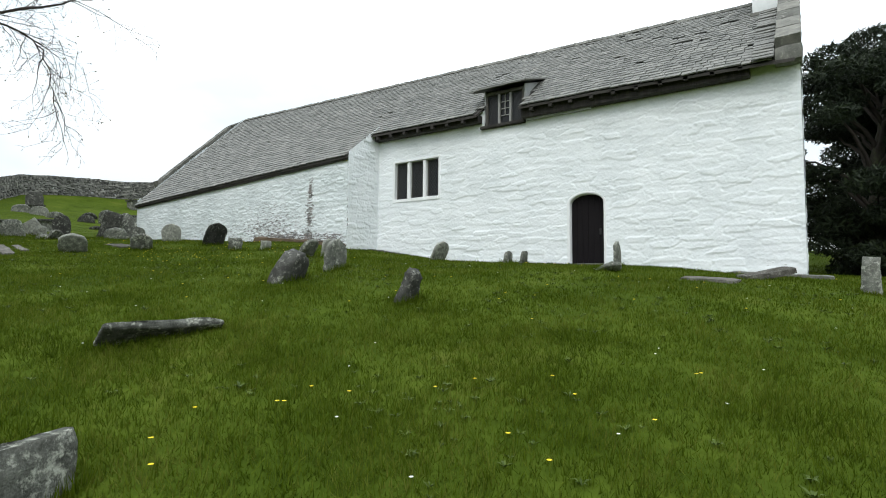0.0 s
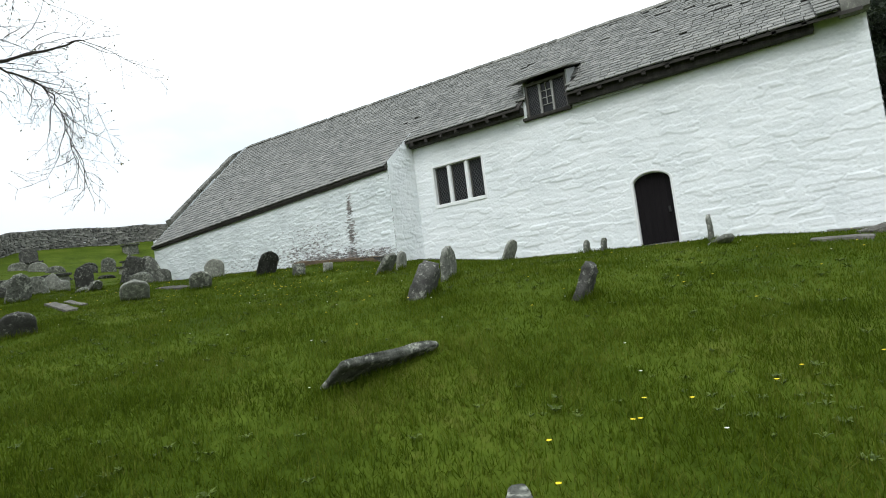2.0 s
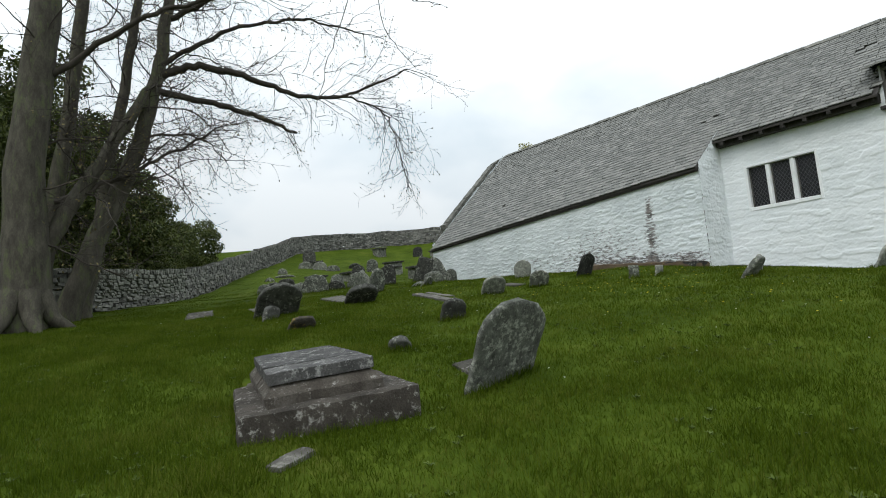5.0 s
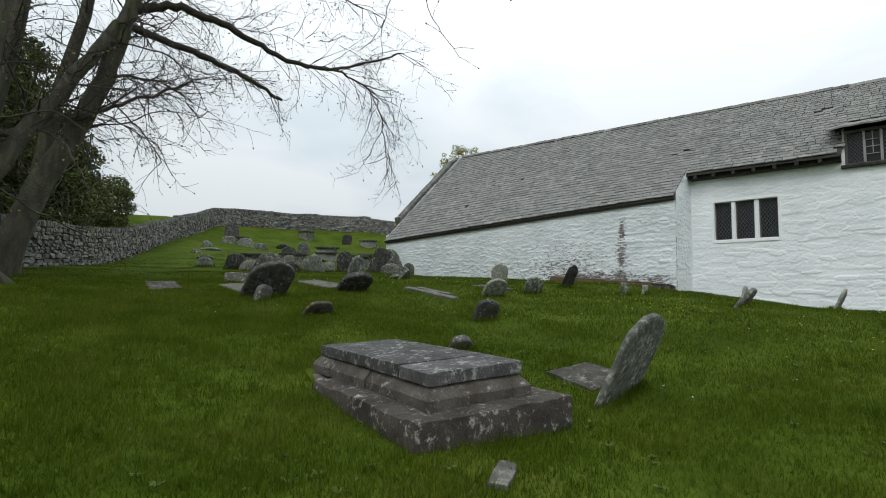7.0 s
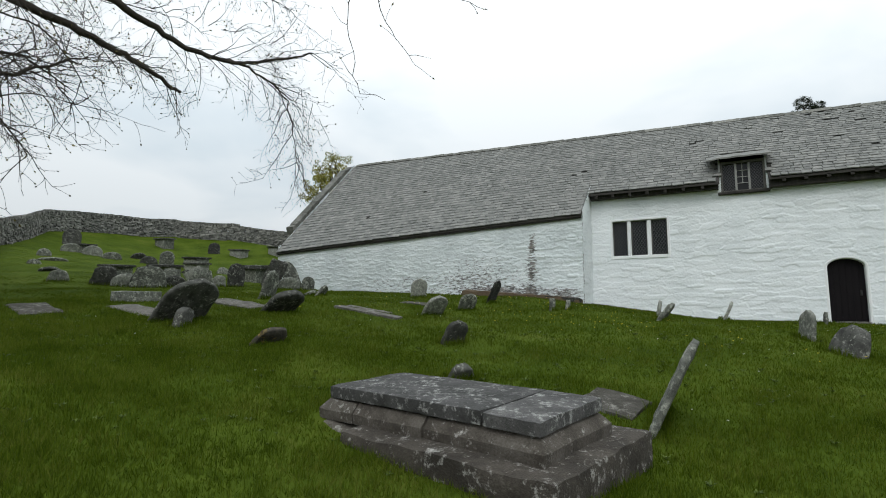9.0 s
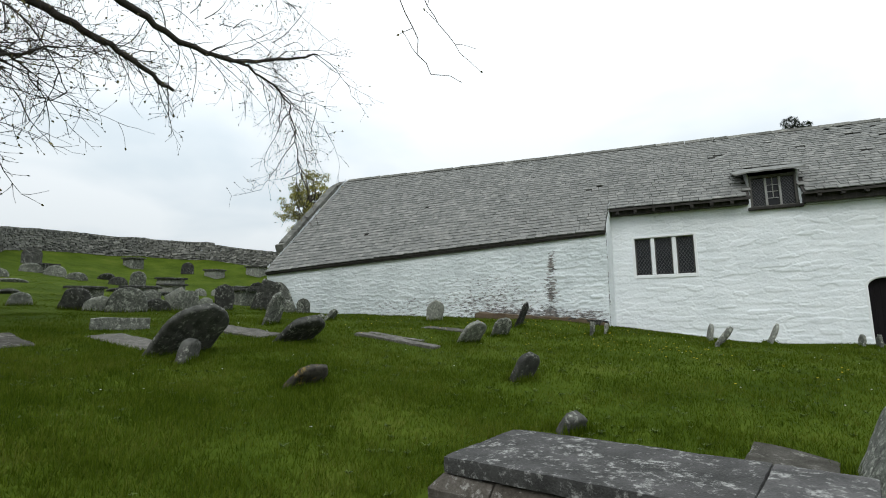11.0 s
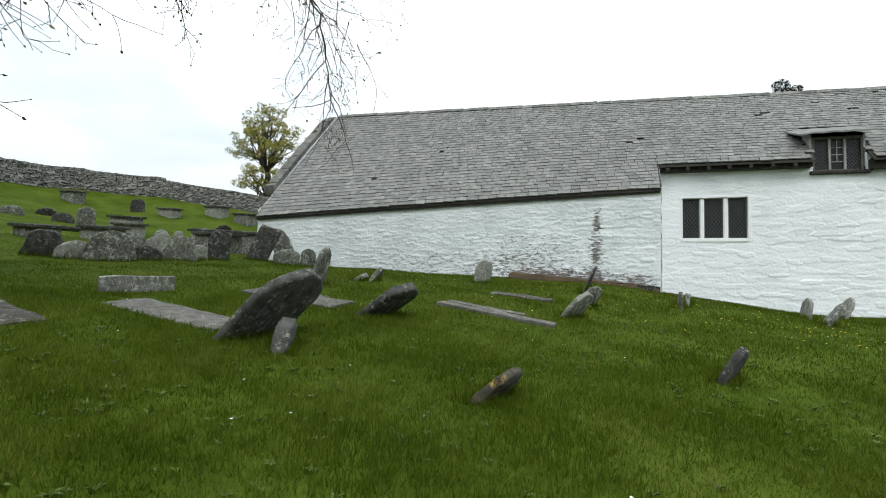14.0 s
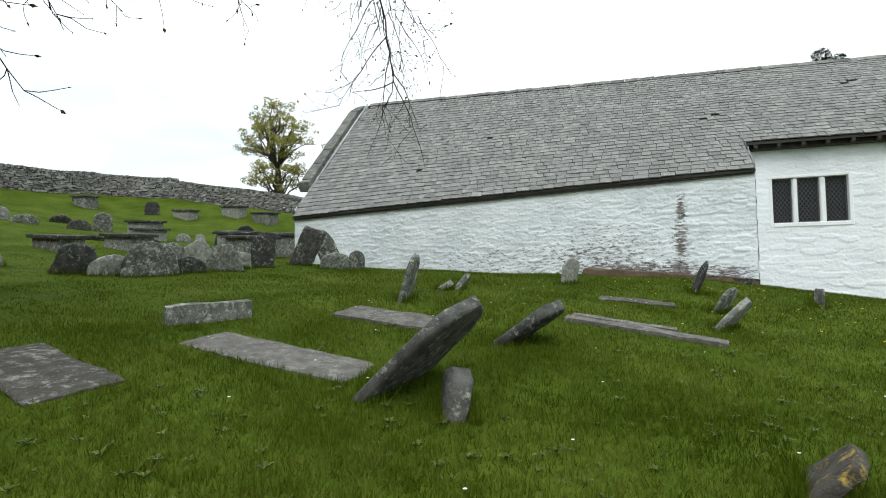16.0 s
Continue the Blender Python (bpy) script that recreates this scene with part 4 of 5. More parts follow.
def moulding(lx, ly, lz, seed, ends):
    """A plinth stone with a chamfered upper edge along its sides and the outer end, worn uneven."""
    me = rough_block("plinth_block", lx, ly, lz, STONE_TOMB, seed, .045, .012, .014)
    for v in me.vertices:
        up_ = max(0.0, v.co.z / lz - .5) / .5
        v.co.y *= 1 - .15 * up_
        for side in ends:
            if v.co.x * side > lx * .5 - .22:
                v.co.x -= side * .09 * up_
    me.set_sharp_from_angle(angle=radians(24))
    return me


part("base_slab", rough_block("base_slab", 2.36, 1.72, .6, STONE_TOMB, 71, .07, .022, .045), tomb, "broad base slab with worn pale edges", at=pose(.43, .05, -.6))
part("base_slab", rough_block("base_slab", .92, 1.50, .58, STONE_TOMB, 72, .07, .03, .06), tomb, at=pose(-1.22, .06, -.615) @ pose(0, 0, 0, 0, 1.5, 1.5))
for k, (x0, x1, ends) in enumerate(((-1.42, -.86, (-1,)), (-.86, .12, ()), (.12, 1.38, (1,)))):
    part("plinth_block", moulding(x1 - x0 - .014, 1.16, .205, 73 + k, ends), tomb, at=pose((x0 + x1) / 2, .02 + .012 * (k - 1), -.015))
part("top_slab", rough_block("top_slab", 2.06, 1.06, .125, STONE_TOMB_TOP, 77, .06, .010, .016), tomb, "thick top slab speckled with lichen", at=pose(-.28, .02, .20))
part("top_slab", rough_block("top_slab", .555, 1.05, .12, STONE_TOMB_TOP, 78, .06, .012, .016), tomb, "cracked end of the top slab", at=pose(1.035, .02, .197) @ pose(0, 0, 0, .6, .8, .5))
FLATS.append((-10.61, -.66, 1.50, .68, radians(-15)))


# ---------- drystone boundary wall ----------
def wall_course(points, height, thick):
    """Loose stones of a drystone wall along a line over the ground, in courses on both faces, with upright copes."""
    r = np.random.default_rng(21)
    vs = []
    corners = np.array(PIECE_V)
    pts = [np.array(p, float) for p in points]
    for a, b in zip(pts, pts[1:]):
        ln = np.linalg.norm(b - a)
        d = (b - a) / ln
        ang = math.atan2(d[1], d[0])
        zc = 0.0
        while zc < height + .12:
            ch = r.uniform(.09, .17)
            top = zc + ch > height
            if top:
                ch = r.uniform(.16, .24)
            s = -.1
            while s < ln:
                w = r.uniform(.10, .2) if top else r.uniform(.18, .5)
                x, y = a + d * (s + w / 2)
                g = float(land(x, y))
                m = Matrix.Translation((x + r.normal(0, .02), y + r.normal(0, .02), g + zc + ch / 2 - .08 + r.normal(0, .012))) @ Euler((r.normal(0, .05), r.normal(0, .06), ang + r.normal(0, .06))).to_matrix().to_4x4()
                t = thick * (1.05 - .25 * zc / height) * r.uniform(.9, 1.1)
                if -33.5 < x < -26.5 and .45 < zc and len(loose) < 290:
                    loose.append(m @ Matrix.Diagonal((w * .97, t, ch * .95, 1)))
                    s += w
                    continue
                c = corners * (1 + r.uniform(-.16, .06, corners.shape)) * np.array([w * .97, t, ch * .95])
                vs.append((np.c_[c, np.ones(8)] @ np.array(m).T)[:, :3])
                s += w
            zc += ch
    v = np.concatenate(vs)
    f = (np.array(PIECE_F)[None] + 8 * np.arange(len(vs))[:, None, None]).reshape(-1, 4)
    return fast_mesh("drystone", v, f, DRYSTONE)


loose = []
WALL_LINE = [(-21.5, -8.5), (-23.5, -5.0), (-26.0, -2.3), (-32.5, 1.9), (-41.0, 6.6), (-48.0, 10.8), (-56.0, 17.2), (-57.4, 22.5), (-56.2, 28.8), (-51.2, 32.3), (-44.6, 33.6), (-36.0, 36.0)]
dry_wall = thing("boundary_wall", "grey drystone boundary wall round the churchyard", "wall", kind="structure")
stones = part("stones", wall_course(WALL_LINE, 1.48, .5), dry_wall, "rough grey drystone blocks with upright copes")
stones["kind"] = "stuff"
loose_stone = rough_block("stone", 1, 1, 1, STONE_GREY, 40, .5, .10, .12)
for m in loose:
    part("stone", loose_stone, dry_wall, at=m @ Matrix.Translation((0, 0, -.5)))


# ---------- trees ----------
class Wood:
    """Gathers tapered tubes into one mesh."""

    def __init__(self):
        self.v, self.f, self.n = [], [], 0

    def tube(self, pts, r0, r1, sides=6):
        pts = [Vector(p) for p in pts]
        m = len(pts)
        ref = Vector((.31, .17, .93))
        for k, p in enumerate(pts):
            d = (pts[min(k + 1, m - 1)] - pts[max(k - 1, 0)])
            d = d.normalized() if d.length > 1e-6 else Vector((0, 0, 1))
            a = d.cross(ref)
            if a.length < .05:
                a = d.cross(Vector((1, 0, 0)))
            a.normalize()
            b = d.cross(a)
            r = r0 + (r1 - r0) * k / (m - 1)
            for j in range(sides):
                t = 2 * math.pi * j / sides
                self.v.append(p + a * (r * math.cos(t)) + b * (r * math.sin(t)))
        for k in range(m - 1):
            for j in range(sides):
                q = self.n + k * sides
                self.f.append((q + j, q + (j + 1) % sides, q + sides + (j + 1) % sides, q + sides + j))
        self.n += m * sides

    def mesh(self, name, mat):
        return fast_mesh(name, np.array([tuple(p) for p in self.v]), np.array(self.f), mat, True)


def smooth_line(pts, per, r, wob):
    """A wandering curve through control points."""
    pts = [Vector(p) for p in pts]
    out = []
    for k in range(len(pts) - 1):
        p0, p1, p2, p3 = pts[max(k - 1, 0)], pts[k], pts[k + 1], pts[min(k + 2, len(pts) - 1)]
        for s in range(per):
            t = s / per
            q = .5 * (2 * p1 + (p2 - p0) * t + (2 * p0 - 5 * p1 + 4 * p2 - p3) * t * t + (3 * p1 - p0 - 3 * p2 + p3) * t ** 3)
            out.append(q + Vector((r.gauss(0, wob), r.gauss(0, wob), r.gauss(0, wob))))
    return out + [pts[-1]]


def shoot(wood, buds, start, way, length, radius, depth, r, droop=.0, rise=.0):
    """A branch that forks on and on into twigs."""
    n = max(3, int(length / .22))
    p, d = Vector(start), Vector(way).normalized()
    pts = [p.copy()]
    for k in range(n):
        d = (d + Vector((r.gauss(0, .16), r.gauss(0, .16), r.gauss(0, .14) + rise - droop * k / n))).normalized()
        p = p + d * (length / n)
        pts.append(p.copy())
    wood.tube(pts, radius, max(.004, radius * .35), 5 if radius > .02 else 3)
    if depth > 0:
        for k in range(1, len(pts)):
            for _ in range(2 if depth < 2 else 1):
                if r.random() < .53:
                    dd = (pts[k] - pts[k - 1]).normalized()
                    sidew = Vector((r.gauss(0, 1), r.gauss(0, 1), r.gauss(0, .8))).cross(dd)
                    if sidew.length > .1:
                        shoot(wood, buds, pts[k], dd * .7 + sidew.normalized() * .8, length * r.uniform(.28, .55), max(.0045, radius * .5), depth - 1, r, droop, rise)
    else:
        buds.append((pts[-1], d.copy()))


def bud_mesh(name, buds, mat, size, r):
    v, f = [], []
    for p, d in buds:
        s = size * r.uniform(.6, 1.5)
        a = d.cross(Vector((r.gauss(0, 1), r.gauss(0, 1), r.gauss(0, 1))))
        a = a.normalized() * s * .4 if a.length > .01 else Vector((s * .4, 0, 0))
        k = len(v)
        v += [p - a * .3, p + d * s * .5 + a, p + d * s * 1.2, p + d * s * .5 - a]
        f.append((k, k + 1, k + 2, k + 3))
    return fast_mesh(name, np.array([tuple(p) for p in v]), np.array(f), mat)


def sycamore():
    r = random.Random(8)
    t = thing("bare_tree", "large bare many-stemmed tree with grey mossy bark and drooping twigs", "tree")
    ox, oy = -21.8, -3.6
    trunks, limbs, twigs, buds = [], Wood(), Wood(), []
    z0 = on_land(ox, oy)
    stems = [([(ox, oy, z0 - .3), (ox - .05, oy + .05, z0 + 1.5), (ox - .2, oy, 6.5), (ox - .2, oy + .4, 12), (ox - .6, oy + .8, 17)], .62, .28),
             ([(-23.1, -2.7, z0), (-23.1, -2.0, 4.2), (-23.1, -1.0, 6.8), (-23.05, -.3, 9.9), (-23.1, .2, 13.4), (-23.4, .9, 17)], .34, .12),
             ([(-22.0, -3.4, 3.4), (-22.4, -2.4, 5.6), (-22.8, -1.2, 8.0), (-23.0, -.3, 9.8)], .24, .14),
             ([(-24.2, -3.4, z0), (-24.9, -2.9, 6), (-25.0, -2.3, 12.6), (-25.2, -2.2, 16)], .30, .14),
             ([(-24.0, -2.2, z0 + .3), (-24.6, -1.6, 6), (-24.9, -.7, 12.8), (-25.2, -.3, 16)], .24, .1)]
    for pts, a, b in stems:
        w = Wood()
        line = smooth_line(pts, 7, r, .025)
        w.tube(line, a, b, 12)
        part("stem", w.mesh("stem", BARK), t)
        for q in line[len(line) // 3:]:
            d = Vector((r.gauss(.2, 1), r.gauss(.6, .8), r.gauss(.3, .5)))
            shoot(twigs, buds, q, d, r.uniform(1.6, 3.6), .03, 2, r, .06)
    # root flare
    for k in range(7):
        w = Wood()
        a = k * .9 + .3
        w.tube([(ox + .35 * math.cos(a), oy + .35 * math.sin(a), z0 + .9), (ox + .7 * math.cos(a), oy + .7 * math.sin(a), z0 + .22), (ox + 1.2 * math.cos(a), oy + 1.2 * math.sin(a), on_land(ox + 1.2 * math.cos(a), oy + 1.2 * math.sin(a)) - .1)], .3, .1, 8)
        part("root", w.mesh("root", BARK), t)
    main = [([(-23.02, -.25, 9.9), (-22.63, .95, 10.35), (-22.07, 2.65, 10.0), (-21.56, 4.23, 9.5), (-21.05, 5.8, 9.75), (-20.3, 7.9, 10.9)], .15, .025, .3),
            ([(-23.0, -.2, 9.3), (-22.4, 1.5, 9.0), (-21.95, 2.65, 8.6), (-21.55, 3.87, 8.1)], .12, .045, .0),
            ([(-22.9, -.9, 7.6), (-23.0, .6, 8.0), (-23.0, 1.7, 7.5)], .05, .012, .0),
            ([(-21.56, 4.23, 9.5), (-21.1, 5.9, 9.6), (-20.7, 7.1, 8.9), (-20.5, 7.55, 6.9)], .05, .010, .6),
            ([(-22.1, -3.3, 8.6), (-20.8, -1.2, 10.4), (-20.0, .6, 11.2), (-19.6, 2.0, 11.6)], .10, .02, .2),
            ([(-23.1, .1, 12.0), (-20.0, 2.0, 12.6), (-16.6, 3.0, 11.6), (-14.2, 2.8, 10.2)], .10, .02, -1),
            ([(-22.2, -3.0, 5.2), (-22.6, -1.4, 6.2), (-22.7, .2, 7.3), (-22.3, 1.5, 8.2)], .09, .02, .3),
            ([(-23.0, -.2, 10.3), (-22.0, 1.8, 11.6), (-21.2, 4.0, 12.2), (-20.6, 6.2, 12.0)], .09, .02, .3)]
    for pts, a, b, hang in main:
        w = Wood()
        line = smooth_line(pts, 8, r, .035)
        w.tube(line, a, b, 8)
        part("limb", w.mesh("limb", TWIG), t)
        for k, q in enumerate(line[3:] if hang >= 0 else []):
            dd = (line[min(k + 4, len(line) - 1)] - line[k + 2]).normalized()
            for _ in range(2):
                if r.random() < .5:
                    d = dd * .9 + Vector((r.gauss(0, .6), r.gauss(.25, .6), r.gauss(-.05, .55)))
                    shoot(twigs, buds, q, d, r.uniform(.9, 2.1), .017, 2, r, .05 + .25 * hang * r.random())
    for k in range(16):
        f = k / 15
        q = Vector((-22.3 + 1.9 * f, 1.9 + 5.6 * f, 10.2 + .5 * f))
        shoot(twigs, buds, q, (r.gauss(.2, .4), r.gauss(.7, .4), r.uniform(.2, 1.0)), r.uniform(1.0, 2.0), .016, 2, r, .03)
    # drooping spray at the end of the long limb
    for k in range(11):
        q = Vector((-20.5 + r.gauss(0, .25), 7.35 + r.gauss(0, .4), 8.9 + r.gauss(0, .35)))
        shoot(twigs, buds, q, (r.gauss(.1, .3), r.gauss(.25, .3), -.8), r.uniform(1.2, 1.9), .013, 2, r, .25)
    for p, tip in (((-14.2, 2.8, 10.2), (-12.81, .62, 5.04)), ((-14.2, 2.8, 10.2), (-13.5, 3.4, 6.9)), ((-14.2, 2.8, 10.2), (-11.6, 2.7, 7.2))):
        line = smooth_line([p, (Vector(p) + Vector(tip)) / 2 + Vector((-.35, -.1, -.25)), tip], 8, r, .03)
        twigs.tube(line, .014, .005, 4)
        for q in line[6::2]:
            shoot(twigs, buds, q, (r.gauss(0, 1), r.gauss(0, 1), r.gauss(.2, .5)), r.uniform(.2, .5), .006, 0, r)
    part("twig_spray", twigs.mesh("twig_spray", TWIG), t, "fine bare twigs")["kind"] = "stuff"
    part("bud_spray", bud_mesh("bud_spray", buds, BUD, .05, r), t, "opening brown leaf buds")["kind"] = "stuff"


sycamore()


def leaf_cloud(name, centres, per, size, mat, seed, flat=.6, thin=.5):
    """Many small leaves in uneven clumps: centres are (x, y, z, radius)."""
    r = np.random.default_rng(seed)
    P = []
    for x, y, z, rad in centres:
        n = int(per * rad * rad)
        q = r.normal(0, 1, (n, 3))
        q /= np.linalg.norm(q, axis=1)[:, None]
        q *= (rad * r.uniform(.25, 1.0, (n, 1)) ** .5) * np.array([1, 1, flat])
        P.append(q + np.array([x, y, z]))
    P = np.concatenate(P)
    n = len(P)
    a, b = r.normal(0, 1, (n, 3)), r.normal(0, 1, (n, 3))
    a /= np.linalg.norm(a, axis=1)[:, None]
    b -= a * (a * b).sum(1)[:, None]
    b /= np.linalg.norm(b, axis=1)[:, None]
    s = size * r.uniform(.6, 1.4, (n, 1))
    v = np.stack([P - a * s, P + b * s * thin, P + a * s, P - b * s * thin], 1).reshape(-1, 3)
    return fast_mesh(name, v, np.arange(4 * n).reshape(-1, 4), mat)


def leafy_tree(name, label, x, y, height, spread, mat, seed, per=260, size=.11, trunk=.3, bare=.25, clumps=26, flat=.6, base=None, group="", clump=1.0):
    r = random.Random(seed)
    z0 = on_land(x, y) if base is None else base
    t = thing(name, label, "tree" if "tree" in name else "bush", group)
    w = Wood()
    top = z0 + height
    spine = smooth_line([(x, y, z0 - .3), (x + r.gauss(0, .1), y + r.gauss(0, .1), z0 + height * .4), (x + r.gauss(0, .3), y + r.gauss(0, .3), z0 + height * .85)], 6, r, .03)
    w.tube(spine, trunk, trunk * .2, 9)
    part("trunk", w.mesh("trunk", BARK), t)
    limbs, cs = Wood(), []
    for k in range(clumps):
        h = bare + (1 - bare) * (k + .5) / clumps
        a = k * 2.4 + r.random()
        reach = spread * math.sqrt(max(.05, 1 - ((h - .55) / .52) ** 2)) * r.uniform(.45, 1.0)
        c = Vector((x + reach * math.cos(a), y + reach * math.sin(a), z0 + height * h + r.gauss(0, .2)))
        s = spine[min(len(spine) - 1, int(len(spine) * h * .8))]
        limbs.tube(smooth_line([s, (s + c) / 2 + Vector((0, 0, .15 * reach)), c], 4, r, .05), max(.02, trunk * .22), .012, 5)
        cs.append((c.x, c.y, c.z, clump * spread * r.uniform(.22, .40)))
    part("branch_spray", limbs.mesh("branch_spray", TWIG), t)["kind"] = "stuff"
    part("crown", leaf_cloud("crown", cs, per, size, mat, seed, flat, .2 if mat == YEW else .5), t)
    return t


# golden oak beyond the upper wall, dark conifers behind the church, bushes outside the wall
def oak(x, y, base):
    """A spreading oak: forked trunk, a wide broken upper crown over a lower skirt of leaves, with sky between."""
    r = random.Random(5)
    t = thing("oak_tree", "oak with sparse golden young leaves beyond the wall", "tree")
    w, limbs, cs = Wood(), Wood(), []
    spine = smooth_line([(x, y, base - .3), (x + .3, y + .2, base + 4), (x - .2, y - .2, base + 8), (x - .7, y - .5, base + 13.5)], 7, r, .06)
    w.tube(spine, .62, .14, 9)
    part("trunk", w.mesh("trunk", BARK), t)
    tiers = ((10.4, 5.2, 2.3, 40), (13.7, 2.2, 1.5, 8), (5.1, 4.3, 1.2, 20))
    for h, wide, tall, count in tiers:
        for k in range(count):
            a, q = k * 2.4 + r.random(), math.sqrt(r.uniform(.12, 1.0))
            up_ = r.uniform(-1, 1)
            ring = math.sqrt(max(.1, 1 - .8 * up_ * up_)) * q
            c = Vector((x + wide * ring * math.cos(a), y + wide * ring * math.sin(a), base + h + tall * up_))
            s = spine[min(len(spine) - 1, max(3, int(len(spine) * (h - 2.5) / 15)))]
            limbs.tube(smooth_line([s, s + (c - s) * .55 + Vector((r.gauss(0, .4), r.gauss(0, .4), .5)), c], 5, r, .12), .13, .03, 5)
            for _ in range(3):
                tip = c + Vector((r.gauss(0, .8), r.gauss(0, .8), r.gauss(.2, .5)))
                limbs.tube([c, (c + tip) / 2 + Vector((0, 0, .1)), tip], .035, .012, 3)
                cs.append((tip.x, tip.y, tip.z, r.uniform(.45, .85)))
    part("limb_spray", limbs.mesh("limb_spray", TWIG), t)["kind"] = "stuff"
    part("crown", leaf_cloud("crown", cs, 230, .11, LEAF_GOLD, 5, .7), t)


oak(-59.6, 57.6, 11.4)
leafy_tree("small_tree", "small green tree far beyond the wall top", -93.0, 45.4, 5.2, 3.0, LEAF_GREEN, 15, 160, .16, .2, .3, 18, .6, 11.7)
leafy_tree("tall_conifer", "dark conifer rising behind the church", -1.0, 42.0, 17.0, 1.8, YEW, 6, 1500, .11, .5, .1, 60, .8, 1.5, clump=1.0)
for k, (x, y, h, s) in enumerate(((2.6, 24.0, 8.6, 3.0), (6.2, 22.5, 9.0, 3.6), (4.2, 27.5, 10.0, 3.6), (9.5, 26.0, 9.5, 3.8))):
    leafy_tree("yew_tree", "dense dark green yew behind the church corner", x, y, h, s, YEW, 30 + k, 1500, .12, .4, .0, 52, .45, .9, "yews behind the church")
for k, (x, y, h, s) in enumerate(((-53.0, 7.2, 3.6, 2.6), (-48.0, 4.6, 3.6, 2.6), (-43.0, 1.6, 4.6, 2.8), (-38.5, -.6, 7.5, 3.4), (-34.5, -3.0, 9.5, 3.8), (-30.5, -5.2, 10.5, 3.8), (-27.5, -7.6, 10.5, 3.8),
                                   (-32.0, -1.9, 6.6, 2.6), (-29.0, -3.9, 7.6, 2.8), (-36.5, .4, 5.6, 2.6), (-44.0, -4.5, 9.0, 4.2), (-39.0, -6.0, 11.0, 4.2))):
    leafy_tree("hedge_bush", "dark green leafy bush outside the boundary wall", x, y, h, s, LEAF_GREEN, 50 + k, 620, .085, .13, .05, 34, .7, None, "bushes outside the wall")


# ---------- grass and flowers ----------
def spread_over(n, x0, x1, y0, y1, r):
    return r.uniform(x0, x1, n), r.uniform(y0, y1, n)


def clear_of(x, y):
    keep = np.ones(len(x), bool)
    for cx, cy, hx, hy, a in FLATS:
        dx, dy = x - cx, y - cy
        u, v = dx * math.cos(a) + dy * math.sin(a), -dx * math.sin(a) + dy * math.cos(a)
        keep &= ~((np.abs(u) < hx) & (np.abs(v) < hy))
    keep &= ~((x > STEP_X) & (x < EAST_X) & (y > SOUTH_Y - .02)) & ~((x > WEST_X) & (x <= STEP_X) & (y > LOW_Y - .02))
    return keep


WALKED = np.array([eye[:2] for _, eye, _, _ in PATH])


def blades(name, seed):
    """Grass blades, one thin leaning triangle each, wider and sparser with distance from the walk."""
    r = np.random.default_rng(seed)
    V = []
    cells = [(x, y) for x in range(-58, 14, 2) for y in range(-10, 34, 2)]
    for cx, cy in cells:
        d = np.min(np.hypot(WALKED[:, 0] - cx - 1, WALKED[:, 1] - cy - 1))
        if cy + 2 < -6 or d > 48:
            continue
        behind = cx > 2 and cy < 2
        density = 4600 * min(1.0, (5.2 / max(d, 1.0)) ** 1.7)
        if behind:
            density *= .15
        n = int(4 * density)
        x, y = r.uniform(cx, cx + 2, n), r.uniform(cy, cy + 2, n)
        tuft = .5 + .5 * np.sin(x * 2.1 + 1.3 * np.sin(y * 1.7)) * np.sin(y * 2.7 + 1.1 * np.sin(x * 1.3))
        fine = .5 + .5 * np.sin(x * 9.1 + 2 * np.sin(y * 7.3)) * np.sin(y * 8.7 + 2 * np.sin(x * 6.1))
        keep = clear_of(x, y) & (r.random(n) < .45 + .3 * tuft + .25 * fine)
        x, y, tuft, fine = x[keep], y[keep], tuft[keep], fine[keep]
        n = len(x)
        hh = (.060 + .03 * min(1.0, max(0.0, (8 - d) / 6)) - .030 * min(1.0, max(0.0, (-20 - cx) / 8))) * r.uniform(.4, 1.3, n) * (.65 + .45 * tuft + .45 * fine)
        ww = .0085 * max(1.0, (d / 5.0) ** .75) * r.uniform(.7, 1.3, n)
        a, b, lean = r.uniform(0, 2 * np.pi, n), r.uniform(0, 2 * np.pi, n), r.normal(0, .95, n)
        P = np.stack([x, y, land(x, y) - .01], 1)
        S = np.stack([np.cos(a), np.sin(a), np.zeros(n)], 1) * ww[:, None] / 2
        L = np.stack([np.cos(b) * lean, np.sin(b) * lean, np.ones(n)], 1)
        L /= np.linalg.norm(L, axis=1)[:, None]
        V.append(np.stack([P - S, P + S, P + L * hh[:, None]], 1))
    # longer grass left uncut round the foot of each stone
    for sx, sy, w, th, turn in FEET:
        n = 420 if sx > -30 else 60
        k, a = r.uniform(-1, 1, n), r.choice([-1.0, 1.0], n)
        u, v = a * (th / 2 + np.abs(r.normal(.02, .05, n))), k * (w / 2 + .06)
        x, y = sx + u * math.cos(turn) - v * math.sin(turn), sy + u * math.sin(turn) + v * math.cos(turn)
        hh = r.uniform(.06, .17, n) * (1.0 if w > .3 else .6)
        b, c, lean = r.uniform(0, 2 * np.pi, n), r.uniform(0, 2 * np.pi, n), r.normal(0, .45, n)
        P = np.stack([x, y, land(x, y) - .01], 1)
        S = np.stack([np.cos(b), np.sin(b), np.zeros(n)], 1) * .006
        L = np.stack([np.cos(c) * lean, np.sin(c) * lean, np.ones(n)], 1)
        V.append(np.stack([P - S, P + S, P + L * hh[:, None]], 1))
    V = np.concatenate(V).reshape(-1, 3)
    return fast_mesh(name, V, np.arange(len(V)).reshape(-1, 3), BLADES)


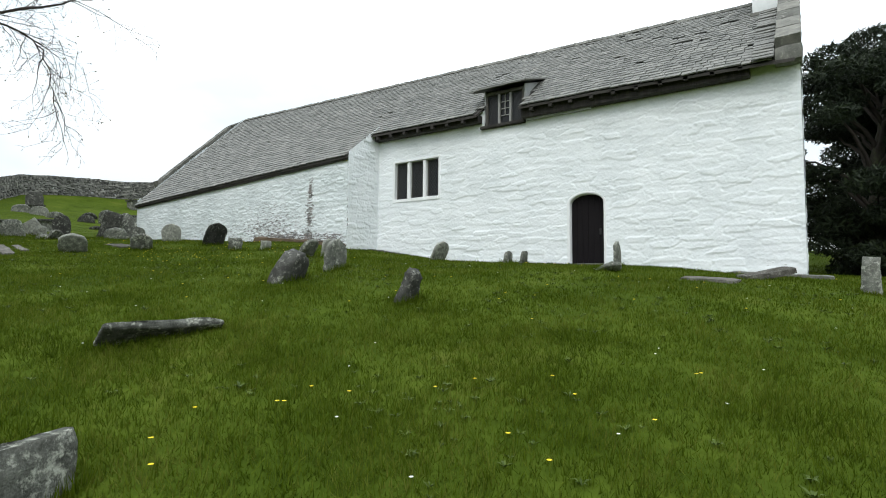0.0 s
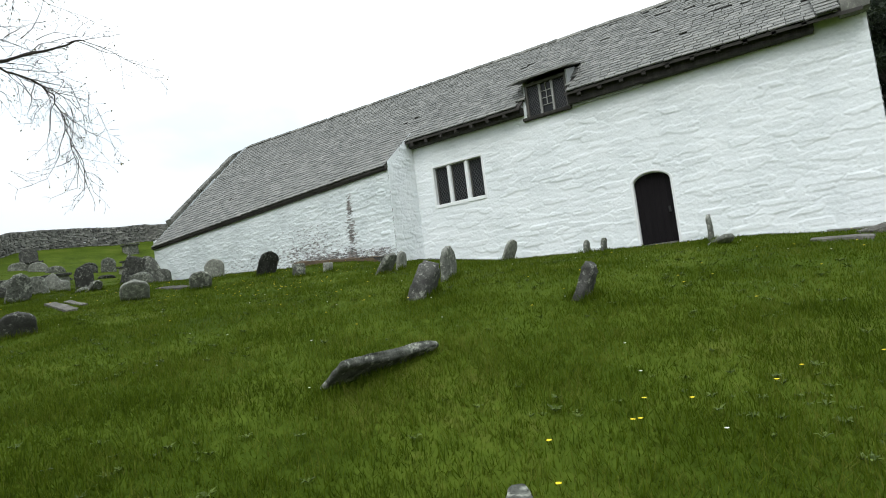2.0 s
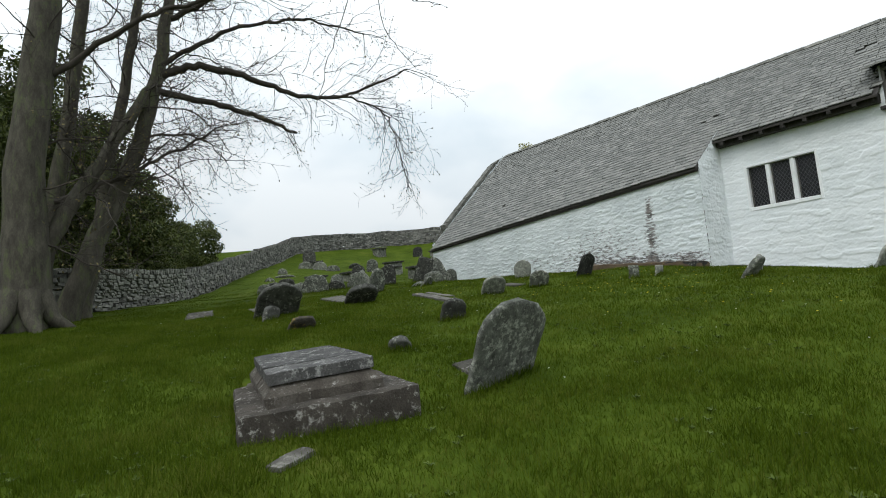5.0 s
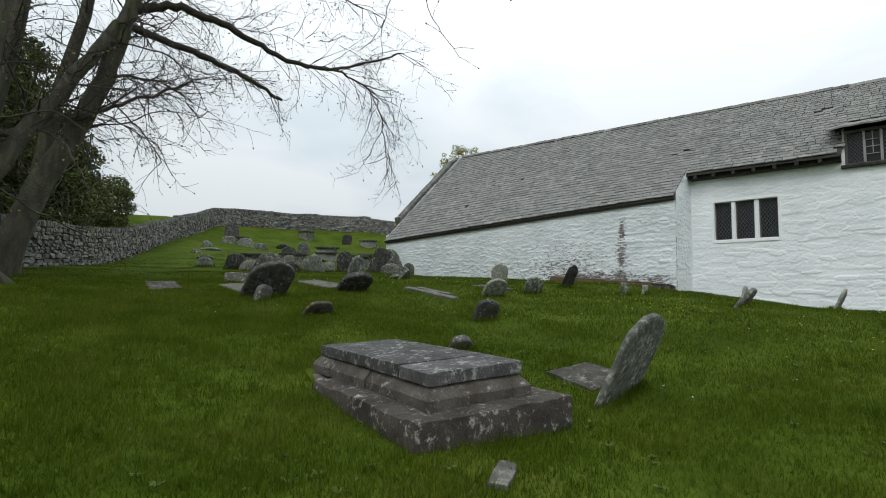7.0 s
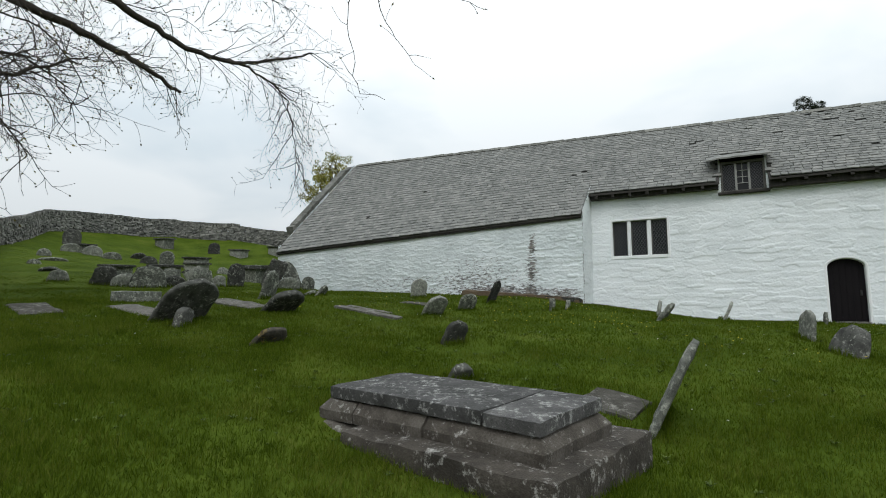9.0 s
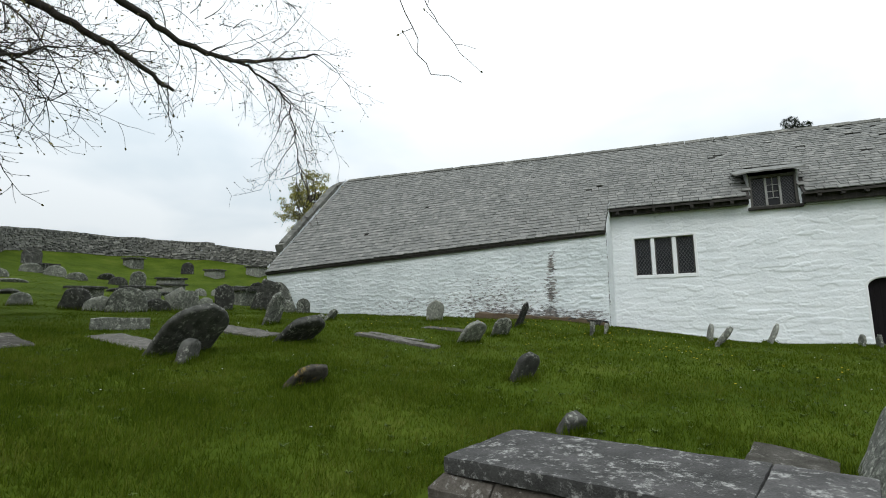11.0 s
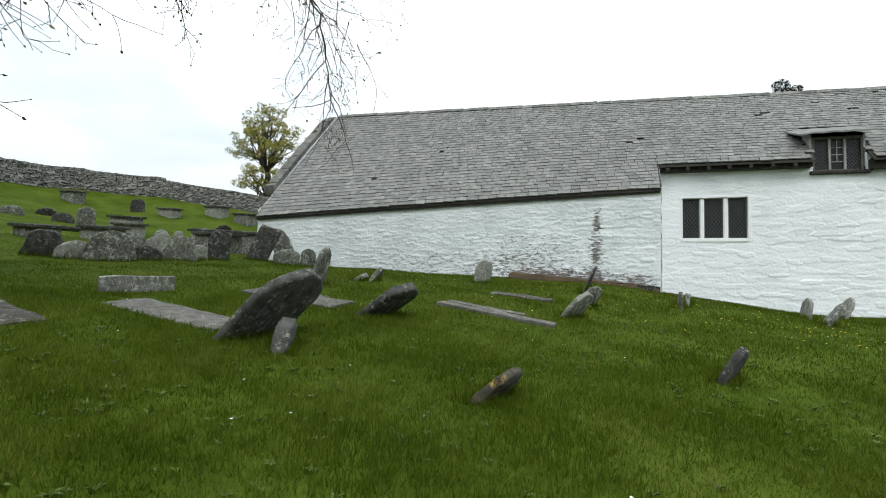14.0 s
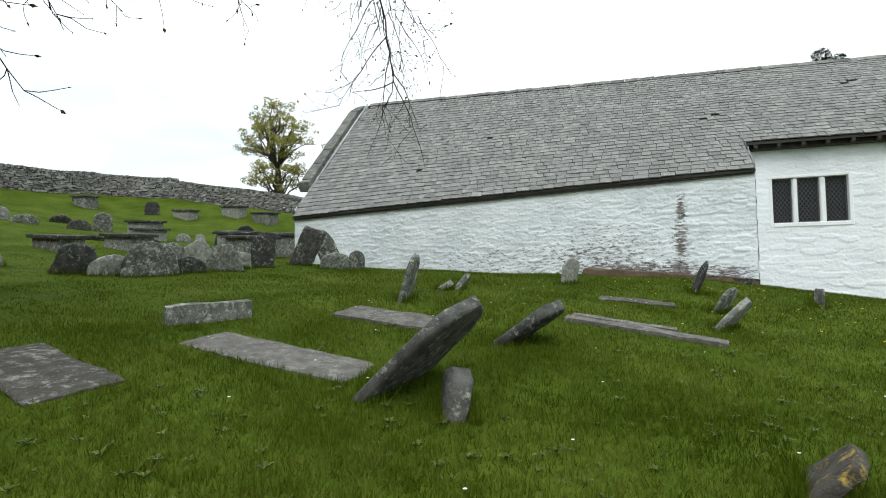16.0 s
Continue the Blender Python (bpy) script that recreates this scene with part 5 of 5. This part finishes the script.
grass = new("grass", blades("grass", 3))
tagged(grass, "rough green meadow grass", "grass", kind="stuff")


def flower_mesh(name, spots, mat, size):
    v, f = [], []
    for x, y, h in spots:
        z = on_land(x, y) + h
        k = len(v)
        for j in range(7):
            a = 2 * math.pi * j / 7
            v.append((x + size * math.cos(a), y + size * math.sin(a), z + size * .25))
        v.append((x, y, z - size * .15))
        v.append((x, y, z + size * .45))
        for j in range(7):
            f.append((k + j, k + (j + 1) % 7, k + 8))
            f.append((k + (j + 1) % 7, k + j, k + 7))
    return fast_mesh(name, np.array(v), np.array(f), mat)


rf = random.Random(12)
gold = [(-2.7, 2.99, .06), (-2.66, 3.02, .06), (-2.42, 3.44, .06), (-.3, 5.4, .06), (-.27, 5.44, .06), (-.41, 4.39, .06), (-1.18, 3.67, .05), (-2.09, 6.0, .06), (-1.79, 4.25, .06), (-2.9, 2.2, .06), (-2.6, 2.05, .06), (-3.1, 2.6, .05)]
gold += [(rf.uniform(-5, 1), rf.uniform(3, 13), .07) for _ in range(30)]
gold += [(rf.gauss(-13.2, 1.6), rf.gauss(9.2, 1.4), .07) for _ in range(60)]
gold += [(rf.uniform(-20, -9), rf.uniform(4, 12.5), .07) for _ in range(40)]
gold += [(rf.gauss(-10.9, .9), rf.gauss(6.8, .7), .07) for _ in range(34)]
gold += [(rf.gauss(-7.5, .8), rf.gauss(5.5, .6), .07) for _ in range(12)]
tagged(new("dandelions", flower_mesh("dandelions", gold, YELLOW, .018)), "scattered yellow dandelion heads in the grass", "flowers", kind="stuff")
daisy = [(rf.uniform(-24, 1), rf.uniform(-1, 12), .05) for _ in range(110)]
tagged(new("daisies", flower_mesh("daisies", [d for d in daisy if d[1] > 1 or d[0] < -11], WHITE_PETAL, .014)), "scattered small white daisies in the grass", "flowers", kind="stuff")


def weed_mesh(count, seed):
    """Rosettes of broad dandelion, plantain and clover leaves pressed among the grass."""
    r = np.random.default_rng(seed)
    x, y = r.uniform(-20, 2, count * 2), r.uniform(-3.5, 11.5, count * 2)
    patch = np.sin(x * 1.1 + 1.9 * np.sin(y * .8)) * np.sin(y * 1.4 + 1.2 * np.sin(x * .7)) + r.normal(0, .35, len(x))
    keep = clear_of(x, y) & (patch > .1)
    x, y = x[keep][:count], y[keep][:count]
    V = []
    for px, py in zip(x, y):
        n = int(r.integers(4, 8))
        turn, ln = r.uniform(0, 6.28), r.uniform(.025, .06)
        z = on_land(px, py)
        for k in range(n):
            a = turn + 6.28 * k / n + r.normal(0, .25)
            d, sd = np.array([math.cos(a), math.sin(a), 0]), np.array([-math.sin(a), math.cos(a), 0])
            o = np.array([px, py, z + .012])
            q = ln * r.uniform(.7, 1.2)
            mid = o + d * q * .55 + np.array([0, 0, q * .5])
            tip = o + d * q * 1.15 + np.array([0, 0, q * r.uniform(.35, .8)])
            V.append([o, mid + sd * q * .20, tip, mid - sd * q * .20])
    V = np.array(V)
    return fast_mesh("lawn_weeds", V.reshape(-1, 3), np.arange(4 * len(V)).reshape(-1, 4), WEED)


tagged(new("lawn_weeds", weed_mesh(2600, 9)), "broad-leaved weeds and clover among the grass", "weeds", kind="stuff")
